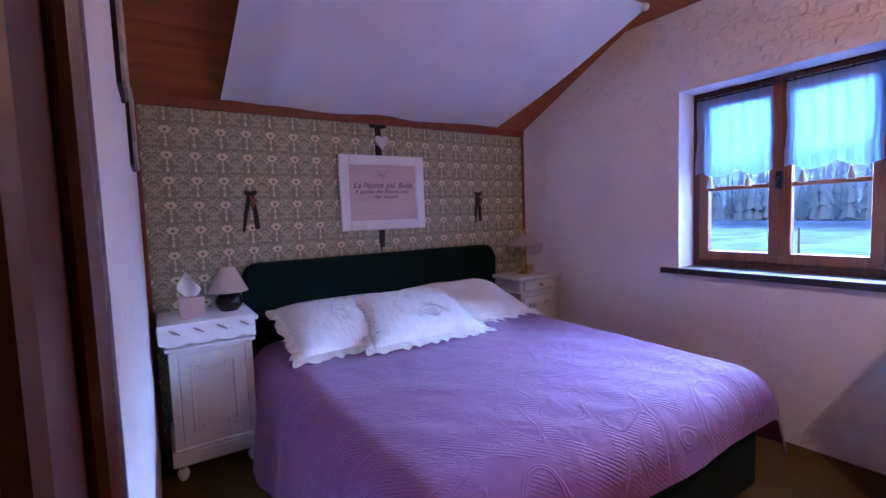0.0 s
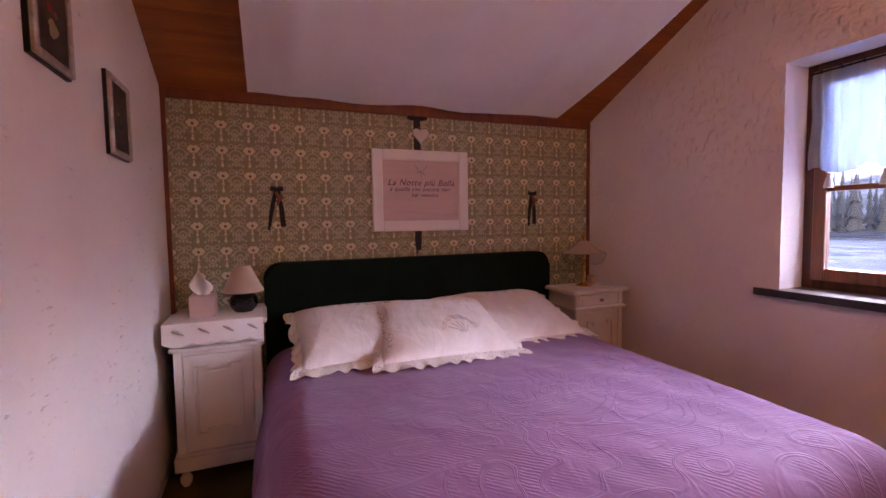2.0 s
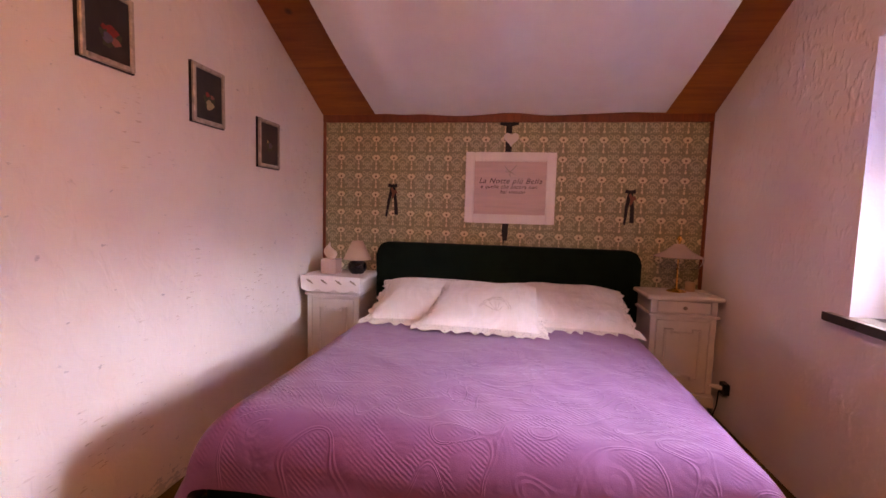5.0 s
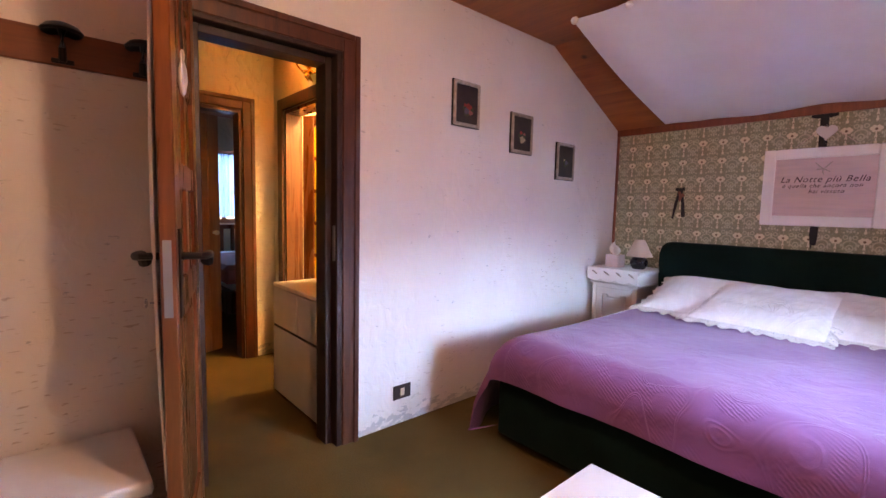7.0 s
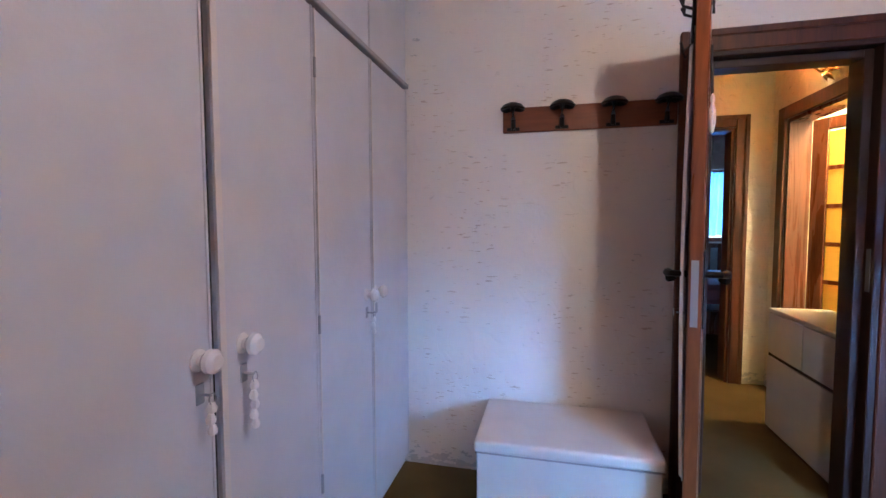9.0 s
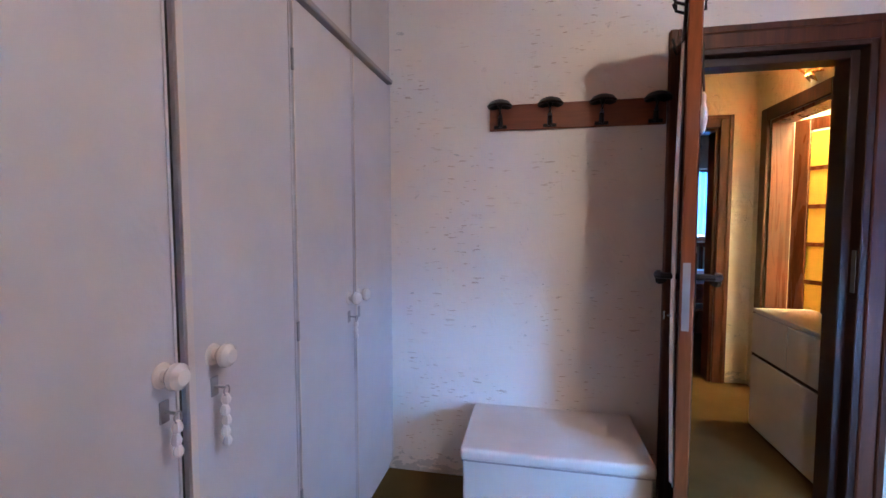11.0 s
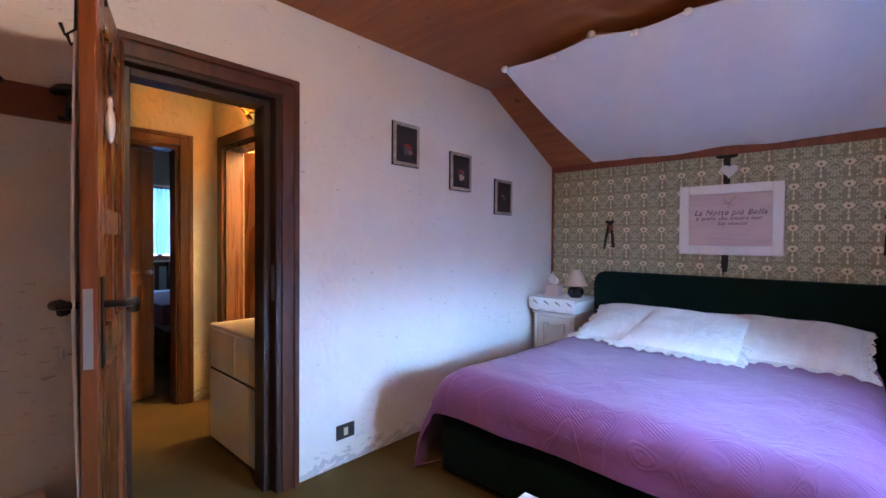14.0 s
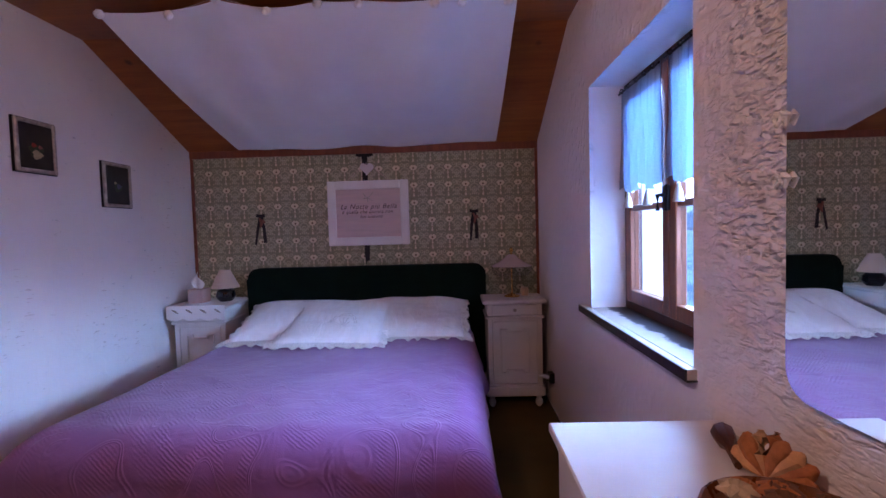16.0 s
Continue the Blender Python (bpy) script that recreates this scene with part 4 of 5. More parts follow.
def lettering(words, size, at, parent):
    curve = bpy.data.curves.new("lettering", "FONT")
    curve.offset = 0.0003
    curve.body, curve.size, curve.extrude, curve.shear, curve.align_x, curve.space_character = words, size, 0.0006, 0.35, "CENTER", 1.12
    temp = bpy.data.objects.new("lettering", curve)
    scene.collection.objects.link(temp)
    bpy.context.view_layer.update()
    me = bpy.data.meshes.new_from_object(temp.evaluated_get(bpy.context.evaluated_depsgraph_get()))
    bpy.data.objects.remove(temp)
    me.materials.clear()
    me.materials.append(INK)
    ob = new("lettering", me)
    ob.parent = parent
    ob.matrix_local = pose(*at, 90, 0, 0)
    return tagged(ob, "dark italic lettering")


lettering("La Notte pi\u00f9 Bella", 0.055, (0.0, -0.0215, 0.035), sign)
lettering("\u00e8 quella che ancora non", 0.038, (-0.01, -0.0215, -0.002), sign)
lettering("hai vissuto", 0.038, (0.02, -0.0215, -0.040), sign)
for pts in (((-0.045, 0.165), (-0.02, 0.135), (0.0, 0.12), (0.02, 0.14), (0.045, 0.168)), ((-0.02, 0.135), (-0.035, 0.118), (0.0, 0.12), (0.035, 0.10)), ((0.0, 0.12), (-0.004, 0.10), (0.004, 0.08))):
    bm = bmesh.new()
    tube(bm, [(x, -0.0215, z) for x, z in pts], [0.002] + [0.004] * (len(pts) - 2) + [0.002], 5)
    part("drawn_bow", bm, SILVERPAINT, sign, "faint drawn bow")
for k in (-1, 1):
    bm = bmesh.new()
    tube(bm, [(k * 0.17, -0.02, 0.262), (k * 0.012, -0.012, 0.40)], 0.0022, 5)
    part("cord", bm, SHADE, sign, "thin hanging cord")


def ribbon(points, width, y):
    """A flat band along points in the plane of the north wall."""
    bm = bmesh.new()
    prev = None
    for i, (x, z, *w) in enumerate(points):
        half = (w[0] if w else width) / 2
        a, b = points[max(0, i - 1)], points[min(len(points) - 1, i + 1)]
        d = Vector((b[0] - a[0], b[1] - a[1])).normalized()
        row = [bm.verts.new((x - d.y * half, y - 0.003 * (i % 2), z + d.x * half)), bm.verts.new((x + d.y * half, y + 0.002 * (i % 2), z - d.x * half))]
        if prev:
            bm.faces.new((prev[0], prev[1], row[1], row[0]))
        prev = row
    thicken(bm, 0.003)
    return bm


band = thing("ribbon", (SX - 0.02, BACK, 1.93), "black velvet ribbon with a flat bow, behind the framed sign", "ribbon")
part("band", ribbon([(0, 0.0), (0.0, -0.2), (-0.002, -0.5), (-0.004, -0.80), (-0.002, -0.86, 0.03)], 0.045, -0.004), BLACKCLOTH, band)
part("tail", ribbon([(-0.012, -0.80, 0.02), (-0.012, -0.885, 0.004)], 0.02, -0.004), BLACKCLOTH, band)
part("bow", ribbon([(-0.068, 0.005, 0.026), (-0.03, 0.0), (0.0, 0.004, 0.028), (0.03, 0.0), (0.068, 0.006, 0.026)], 0.034, -0.012), BLACKCLOTH, band)
heart = thing("heart_ornament", (SX - 0.002, BACK - 0.02, 1.82), "small white wooden heart hung over the black ribbon", "heart ornament")
bm = bmesh.new()
plate(bm, [(0.052 * math.sin(a) ** 3 * 1.05, 0.0034 * (13 * math.cos(a) - 5 * math.cos(2 * a) - 2 * math.cos(3 * a) - math.cos(4 * a))) for a in [2 * math.pi * k / 32 for k in range(32)]], -0.014, 0.004, "y")
bmesh.ops.bevel(bm, geom=[e for e in bm.edges if e.verts[0].co.y < 0 and e.verts[1].co.y < 0], offset=0.004, segments=2, affect="EDGES")
part("heart", bm, WHITEPAINT, heart, smooth=True)


def key_bow(x, z, spread, label):
    ob = thing("wall_bow", (x, BACK, z), label, "bow", "black bows on the papered wall")
    part("knot", ribbon([(-0.035, 0.0, 0.026), (0.0, -0.006, 0.022), (0.035, 0.0, 0.028)], 0.03, -0.014), BLACKCLOTH, ob)
    part("tail", ribbon([(-0.004, -0.01), (-0.02 - spread / 2, -0.12), (-0.03 - spread, -0.24, 0.014)], 0.024, -0.006), BLACKCLOTH, ob)
    part("tail", ribbon([(0.004, -0.01), (0.018 + spread / 4, -0.12), (0.02 + spread / 2, -0.225, 0.03)], 0.026, -0.008), BLACKCLOTH, ob)
    bm = bmesh.new()
    tube(bm, [(-0.006, -0.02, -0.02), (0.012, -0.024, -0.06), (0.0, -0.02, -0.10)], [0.008, 0.014, 0.006], 6)
    tube(bm, [(0.02, -0.02, -0.035), (0.034, -0.022, -0.06)], [0.006, 0.009], 6)
    part("dried_flower", bm, plain("dried_rose", (0.22, 0.08, 0.05), 0.8), ob, "small dried flower")
    return ob


key_bow(0.565, 1.465, 0.02, "black ribbon bow with a dried flower, its tails spread")
key_bow(2.312, 1.455, 0.0, "black ribbon bow with a dried flower, its tails together")


# ---- coat rack ----
rack = thing("coat_rack", (0, -1.25, 1.765), "brown wooden coat rack board with mushroom-shaped black iron hooks", "coat rack")
part("board", boxes(((0, -0.385, -0.058), (0.02, 0.385, 0.058)), bevel=0.003), RACKWOOD, rack)
for y in (-0.335, -0.11, 0.115, 0.34):
    bm = bmesh.new()
    box(bm, (0.02, y - 0.03, -0.052), (0.026, y + 0.03, -0.036), 0.002)
    tube(bm, [(0.024, y, -0.045), (0.03, y, 0.0), (0.055, y, 0.045), (0.065, y, 0.062)], [0.012, 0.010, 0.012, 0.014], 8)
    vs0 = len(bm.verts)
    lathe(bm, [(0.0, 0.022), (0.022, 0.020), (0.044, 0.011), (0.058, -0.006), (0.054, -0.014), (0.03, -0.003), (0.0, 0.006)], (0.062, y, 0.050), 20)
    part("hook", bm, BLACK, rack, "black iron hook with a domed cap", True)


# ---- the hall ----
HX, HY, HS = -1.70, 0.225, -1.7
setting("floor", boxes(((-5.0, HS, -0.2), (-WALL, 2.4, 0))), CARPET, "ochre fitted carpet over the hall floor", "floor")
setting("wall_hall_west", boxes(((HX - 0.14, -0.03, 0), (HX, HY + 0.14, 2.6)), ((HX - 0.14, HS, 0), (HX, -0.72, 2.6)), ((HX - 0.14, -0.72, 2.0), (HX, -0.03, 2.6))), HALLPLASTER, "uneven plastered hall wall, lit yellow")
setting("wall_hall_north", boxes(((HX, HY, 0), (-1.49, HY + 0.14, 2.6)), ((-0.79, HY, 0), (-WALL, HY + 0.14, 2.6)), ((-1.49, HY, 2.0), (-0.79, HY + 0.14, 2.6))), HALLPLASTER, "uneven plastered hall wall, lit yellow")
setting("wall_hall_south", boxes(((-5.0, HS - 0.14, 0), (-WALL, HS, 2.6))), HALLPLASTER, "plain plastered hall wall")
setting("ceiling_hall", boxes(((HX, HS, 2.46), (-0.02, HY, 2.6))), PINE, "red-brown wooden hall ceiling", "ceiling")
door_frame_2 = casing("door_2", -0.72, -0.03, 2.0, HX, 1)
part("jamb", boxes(((HX - 0.14, -0.055, 0), (HX - 0.003, -0.03, 1.975)), ((HX - 0.14, -0.72, 0), (HX - 0.003, -0.695, 1.975)), ((HX - 0.14, -0.72, 1.975), (HX - 0.003, -0.03, 2.0))), DARKWOOD, door_frame_2)


def casing_y(name, x0, x1, top, y, width=0.09):
    ob = setting(name, boxes(((x0 - width, y, 0), (x0, y - 0.022, top + width)), ((x1, y, 0), (x1 + width, y - 0.022, top + width)), ((x0, y, top), (x1, y - 0.022, top + width)), bevel=0.004), DARKWOOD, "dark stained wooden door frame", "door frame")
    return ob


casing_y("door_3", -1.49, -0.79, 2.0, HY)
commode = thing("commode", (-0.90, -0.09, 0), "white chest of drawers in the hall beside the doorway", "chest of drawers")
part("body", boxes(((0.0, 0.012, 0.0), (0.765, 0.315, 0.725)), bevel=0.003), WHITEPAINT, commode)
part("top", boxes(((-0.005, -0.004, 0.725), (0.772, 0.315, 0.748)), bevel=0.004), WHITEPAINT, commode)
for x0, x1 in ((0.004, 0.38), (0.386, 0.762)):
    part("drawer", boxes(((x0, -0.006, 0.475), (x1, 0.011, 0.72)), bevel=0.003), WHITEPAINT, commode)
part("drawer", boxes(((0.004, -0.006, 0.02), (0.762, 0.011, 0.455)), bevel=0.003), WHITEPAINT, commode)
part("recess", boxes(((0.004, 0.0, 0.456), (0.762, 0.0119, 0.474))), BLACK, commode, "dark finger groove")
bm = bmesh.new()
lathe(bm, [(0.0, 0.0), (0.024, 0.0), (0.02, 0.012), (0.0, 0.016)], (-0.22, 0.10, 0.748), 14)
part("ornament", bm, BRASS, smooth=True)
tagged(bpy.data.objects["ornament"], "small brass dish on the white chest of drawers", "dish")

# hall sconce
sconce = thing("wall_lamp", (-0.98, HY, 2.24), "brass leaf wall lamp with a glowing yellow glass shade", "wall lamp")
bm = bmesh.new()
lathe(bm, [(0.02, -0.02), (0.05, 0.01), (0.085, 0.06), (0.10, 0.09)], (0, -0.12, 0.02), 20)
thicken(bm, 0.003)
GLOWGLASS = Nodes("yellow_glass_shade", (0.9, 0.62, 0.16), 0.4, Emission_Color=(1.0, 0.55, 0.10), Emission_Strength=1.2).m
part("shade", bm, GLOWGLASS, sconce, smooth=True)
bm = bmesh.new()
tube(bm, [(0, 0, -0.06), (0, -0.05, -0.08), (0, -0.11, -0.03), (0, -0.12, 0.01)], 0.007)
part("arm", bm, BRASS, sconce, smooth=True)
for k in range(9):
    bm = bmesh.new()
    a = k * 0.7
    tube(bm, [(0.02, -0.03, -0.05), (0.06 + 0.06 * math.cos(a), -0.06, -0.03 + 0.08 * math.sin(a)), (0.09 + 0.10 * math.cos(a), -0.05, -0.03 + 0.12 * math.sin(a))], [0.004, 0.016, 0.002], 5)
    part("leaf", bm, BRASS, sconce, "pale brass leaf")

# doors behind the hall
pine_door = door_leaf((HX - 0.145, -0.70, 0), 114, 0.63, 1.99, LIGHTPINE, "varnished pine door standing ajar", handle=False)
bm = bmesh.new()
lathe(bm, [(0.0, 0.05), (0.018, 0.045), (0.022, 0.03), (0.01, 0.015), (0.014, 0.0)], steps=14)
bmesh.ops.transform(bm, matrix=pose(0.57, -0.042, 1.02, 90, 0, 0), verts=bm.verts)
part("knob", bm, PORCELAIN, pine_door, "white door knob", True)
glass_door = thing("glazed_door", (-1.462, HY + 0.14, 0), "brown wooden door with small yellow glass panes, standing ajar", "door", turn=30)
part("frame", boxes(((0.0, 0.0, 0.01), (0.10, 0.04, 1.98)), ((0.60, 0.0, 0.01), (0.69, 0.04, 1.98)), ((0.10, 0.0, 1.90), (0.60, 0.04, 1.98)), ((0.10, 0.0, 0.01), (0.60, 0.04, 0.60)), bevel=0.004), DOORWOOD, glass_door)
YELLOW = Nodes("yellow_ribbed_glass", (0.95, 0.66, 0.06), 0.35, Transmission_Weight=0.6, IOR=1.3)
YELLOW.bump(YELLOW.noise(90.0), 0.002, 0.5)
for z in (0.60, 0.86, 1.12, 1.38, 1.64):
    if z > 0.7:
        part("glazing_bar", boxes(((0.10, 0.004, z - 0.014), (0.60, 0.036, z + 0.014))), DOORWOOD, glass_door)
    for x in (0.10, 0.265, 0.43):
        part("pane", boxes(((x, 0.018, z + 0.014), (x + 0.165, 0.022, z + 0.246))), YELLOW.m, glass_door, "yellow ribbed glass pane")
for x in (0.265, 0.43):
    part("glazing_bar", boxes(((x - 0.01, 0.005, 0.60), (x + 0.01, 0.035, 1.90))), DOORWOOD, glass_door)
part("jamb", boxes(((-1.49, HY + 0.003, 0), (-1.465, HY + 0.14, 1.975)), ((-0.815, HY + 0.003, 0), (-0.79, HY + 0.14, 1.975)), ((-1.49, HY + 0.003, 1.975), (-0.79, HY + 0.14, 2.0))), DOORWOOD, bpy.data.objects["door_3"])

# far bedroom and lit room behind the hall
setting("wall_far", boxes(((-5.0, HS, 0), (-4.7, 0.25, 2.6)), ((-5.0, 1.05, 0), (-4.7, 2.4, 2.6)), ((-5.0, 0.25, 0), (-4.7, 1.05, 1.0)), ((-5.0, 0.25, 2.0), (-4.7, 1.05, 2.6))), HALLPLASTER, "far bedroom wall with a window")
far_window = setting("window_2", boxes(((-4.80, 0.25, 1.0), (-4.74, 0.31, 2.0)), ((-4.80, 0.99, 1.0), (-4.74, 1.05, 2.0)), ((-4.80, 0.31, 1.0), (-4.74, 0.99, 1.06)), ((-4.80, 0.31, 1.94), (-4.74, 0.99, 2.0)), ((-4.79, 0.31, 1.44), (-4.75, 0.99, 1.47)), ((-4.79, 0.62, 1.06), (-4.75, 0.68, 1.94))), WINDOWWOOD, "small brown wooden window in the far bedroom", "window")
far_bed = thing("far_bed", (-3.9, 0.2, 0), "wooden bed with white bedding in the far bedroom", "bed")
part("frame", boxes(((-0.75, -0.1, 0.15), (1.2, 0.9, 0.38)), bevel=0.01), DOORWOOD, far_bed)
part("bedding", boxes(((-0.7, -0.08, 0.38), (1.15, 0.88, 0.62)), bevel=0.06), LINEN, far_bed)
part("cover", boxes(((-0.2, -0.12, 0.45), (1.2, 0.92, 0.645)), bevel=0.05), plain("rose_cover", (0.45, 0.18, 0.14), 0.85), far_bed, "rose coloured cover")
for k in range(7):
    part("slat", boxes(((-0.79, -0.05 + 0.14 * k, 0.38), (-0.77, 0.0 + 0.14 * k, 0.92)), bevel=0.004), DOORWOOD, far_bed)
part("rail", boxes(((-0.80, -0.1, 0.92), (-0.76, 0.9, 0.98)), bevel=0.006), DOORWOOD, far_bed)
setting("wall_far_north", boxes(((-5.0, 2.4, 0), (-WALL, 2.54, 2.6))), HALLPLASTER, "plain wall closing the rooms behind the hall")
setting("wall_between", boxes(((HX - 0.14, HY + 0.14, 0), (HX, 2.4, 2.6))), HALLPLASTER, "plain wall between the rooms")
setting("ceiling_far", boxes(((-5.0, HS, 2.46), (HX, 2.4, 2.6)), ((HX, HY, 2.46), (-WALL, 2.4, 2.6))), PINE, "plain wooden ceiling of the rooms behind", "ceiling")

# ---- curtains ----
def sheer(name, through_cloth, between):
    s = Nodes(name, (0.7, 0.74, 0.82), 0.9)
    t = s.t
    out = t.nodes["Material Output"]
    trans = t.nodes.new("ShaderNodeBsdfTranslucent")
    trans.inputs[0].default_value = (*through_cloth, 1)
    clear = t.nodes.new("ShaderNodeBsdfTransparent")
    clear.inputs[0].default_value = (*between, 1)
    a, b = t.nodes.new("ShaderNodeMixShader"), t.nodes.new("ShaderNodeMixShader")
    a.inputs[0].default_value = 0.5
    t.links.new(s.b.outputs[0], a.inputs[1])
    t.links.new(trans.outputs[0], a.inputs[2])
    weave = s.ramp(s.node("TexVoronoi", "Distance", Vector=s.coords((1, 1, 1)), Scale=260.0), (0.2, 0.02), (0.6, 0.16))
    t.links.new(weave, b.inputs[0])
    t.links.new(a.outputs[0], b.inputs[1])
    t.links.new(clear.outputs[0], b.inputs[2])
    t.links.new(b.outputs[0], out.inputs[0])
    return s.m


# White cloth; the dimmed blue of the sky behind is put into its tints.
SHEER = sheer("sheer_white_curtain_sky_tint", (0.042, 0.088, 0.155), (0.036, 0.068, 0.118))
FARSHEER = sheer("thin_bluish_curtain", (0.26, 0.40, 0.62), (0.12, 0.20, 0.34))
mid = (WIN_S + WIN_N) / 2
for y0, y1 in ((WIN_S + 0.055, mid - 0.03), (mid + 0.03, WIN_N - 0.035)):
    def hang(u, v, y0=y0, y1=y1):
        x = 2.972 + 0.010 * math.sin(u * 34 + 2 * v) * (0.3 + v) + 0.004 * math.sin(u * 71)
        z = 1.945 - (0.455 + 0.035 * abs(math.sin(u * math.pi * 2.0 + 0.4))) * v
        return (x, y0 + (y1 - y0) * u + 0.004 * math.sin(9 * v), z)
    bm = bmesh.new()
    grid(bm, 70, 30, hang)
    ob = thing("cafe_curtain", (0, 0, 0), "short sheer white curtain with an embroidered scalloped hem and tassels", "curtain", "curtains in the window")
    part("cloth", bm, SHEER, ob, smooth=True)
    bm = bmesh.new()
    tube(bm, [(2.965, y0 - 0.005, 1.935), (2.965, y1 + 0.005, 1.935)], 0.005, 8)
    part("rod", bm, BLACK, ob, smooth=True)
    for k in range(5):
        bm = bmesh.new()
        y = y0 + (y1 - y0) * (k + 0.5) / 5
        tube(bm, [(2.962 + 0.009 * math.cos(a * 0.7), y + 0.0, 1.937 + 0.009 * math.sin(a * 0.7)) for a in range(10)], 0.003, 6)
        part("ring", bm, BLACK, ob)
    for f in (0.30, 0.80):
        y = y0 + (y1 - y0) * f
        z = 1.945 - 0.455 - 0.035 * abs(math.sin(f * math.pi * 2.0 + 0.4))
        bm = bmesh.new()
        lathe(bm, [(0.0, -0.075), (0.020, -0.075), (0.018, -0.06), (0.012, -0.03), (0.007, -0.02), (0.008, -0.01), (0.0, 0.0)], (2.972, y, z), 12)
        part("tassel", bm, plain("grey_tassel", (0.45, 0.43, 0.42), 0.8), ob, "small bell-shaped grey tassel", True)

far_curtain = thing("far_curtain", (-4.69, 0.65, 0), "sheer white curtain before the window of the far bedroom", "curtain")
bm = bmesh.new()
grid(bm, 60, 8, lambda u, v: (0.014 * math.sin(u * 70 + v), -0.36 + 0.72 * u, 1.96 - 0.86 * v - 0.02 * abs(math.sin(u * 16)) * v))
part("cloth", bm, FARSHEER, far_curtain, smooth=True)
bm = bmesh.new()
tube(bm, [(0.0, -0.42, 1.965), (0.0, 0.42, 1.965)], 0.008, 8)
part("rod", bm, BLACK, far_curtain, smooth=True)

# ---- garland of pompoms ----
bm = bmesh.new()
garland = thing("pompom_garland", (0, 0, 0), "string of small white pompoms along the edge of the ceiling cloth", "garland")
tube(bm, [(x, y + 0.004, z + 0.008) for x, y, z in pom_at], 0.0008, 5)
part("string", bm, LINEN, garland)
for x, y, z in pom_at:
    bm = bmesh.new()
    bmesh.ops.create_icosphere(bm, subdivisions=3, radius=0.022)
    for v in bm.verts:
        v.co *= 1 + 0.22 * noise.noise(v.co * 160 + Vector((x, y, z)))
        v.co += Vector((x, y, z))
    part("pompom", bm, LINEN, garland, smooth=True)

# ---- on the bedside cabinets ----
doily = thing("lace_cloth", (0.05, 2.25, 0.80), "small white lace cloth over the front of the bedside cabinet", "lace cloth")
bm = bmesh.new()


def doily_at(u, v):
    x = -0.016 + 0.432 * u
    d = 0.30 * v
    if d > 0.02:
        return (x, d - 0.042, 0.004)
    drop = (0.02 - d) * (4.6 + 0.9 * abs(math.sin(u * 3.5 * math.pi)))
    return (x, -0.024, 0.004 - drop)


grid(bm, 42, 30, doily_at)
thicken(bm, 0.002)
part("cloth", bm, LINEN, doily, smooth=True)
for k in range(4):
    bm = bmesh.new()
    x = 0.03 + 0.105 * k
    tube(bm, [(x, -0.028, -0.022), (x + 0.022, -0.03, -0.034), (x + 0.045, -0.028, -0.050)], [0.004, 0.007, 0.003], 6)
    part("embroidery", bm, SILVERPAINT, doily, "grey embroidered sprig")


def table_lamp():
    ob = thing("table_lamp", (0.375, 2.43, 0.806), "bedside lamp with a round black base and beige cone shade", "table lamp")
    bm = bmesh.new()
    lathe(bm, [(0.0, 0.0), (0.045, 0.0), (0.062, 0.02), (0.070, 0.045), (0.064, 0.075), (0.045, 0.097), (0.018, 0.108), (0.014, 0.125), (0.0, 0.126)], steps=32)
    part("base", bm, CERAMIC, ob, "round glossy black base", True)
    bm = bmesh.new()
    lathe(bm, [(0.102, 0.105), (0.100, 0.108), (0.040, 0.235), (0.039, 0.238)], steps=36)
    thicken(bm, 0.0025)
    part("shade", bm, SHADE, ob, "beige fabric cone shade", True)
    return ob


table_lamp()
tissue = thing("tissue_box", (0.135, 2.33, 0.806), "pinkish grey paper tissue box with a tissue standing out", "tissue box")
part("box", boxes(((0.0, 0.0, 0.0), (0.115, 0.115, 0.105)), bevel=0.003), PINKPAPER, tissue)
bm = bmesh.new()
grid(bm, 14, 14, lambda u, v: (0.058 + (u - 0.5) * (0.035 + 0.07 * math.sin(math.pi * min(1, v * 0.9))) - 0.012 * v, 0.058 + 0.022 * math.sin(u * 6) * (0.3 + v), 0.10 + v * (0.135 - 0.05 * abs(u - 0.42) * 2)))
thicken(bm, 0.0008)
part("tissue", bm, LINEN, tissue, smooth=True)

glass_lamp = thing("glass_lamp", (2.575, 2.43, 0.790), "bedside lamp with a thin brass stem and a glass bell shade", "table lamp")
bm = bmesh.new()
lathe(bm, [(0.0, 0.0), (0.058, 0.0), (0.060, 0.006), (0.030, 0.016), (0.010, 0.022), (0.007, 0.03), (0.006, 0.145), (0.010, 0.15), (0.006, 0.155), (0.006, 0.30), (0.0, 0.30)], steps=24)
part("stem", bm, BRASS, glass_lamp, "polished brass foot and stem", True)
bm = bmesh.new()
lathe(bm, [(0.018, 0.318), (0.034, 0.312), (0.055, 0.29), (0.09, 0.262), (0.135, 0.240), (0.150, 0.232)], steps=32)
thicken(bm, 0.003)
OPAL = Nodes("pinkish_opal_glass", (0.72, 0.60, 0.58), 0.25, Transmission_Weight=0.35, IOR=1.3).m
part("shade", bm, OPAL, glass_lamp, "pinkish opal glass shade", True)
bm = bmesh.new()
lathe(bm, [(0.0, 0.30), (0.008, 0.305), (0.006, 0.33), (0.016, 0.345), (0.012, 0.36), (0.0, 0.372)], steps=14)
part("finial", bm, BRASS, glass_lamp, smooth=True)
GREYGLASS = Nodes("smoky_glass", (0.93, 0.94, 0.96), 0.03, Transmission_Weight=1.0, IOR=1.06).m
bm = bmesh.new()
lathe(bm, [(0.150, 0.232), (0.148, 0.20), (0.125, 0.165), (0.085, 0.150)], steps=32)
thicken(bm, 0.002)
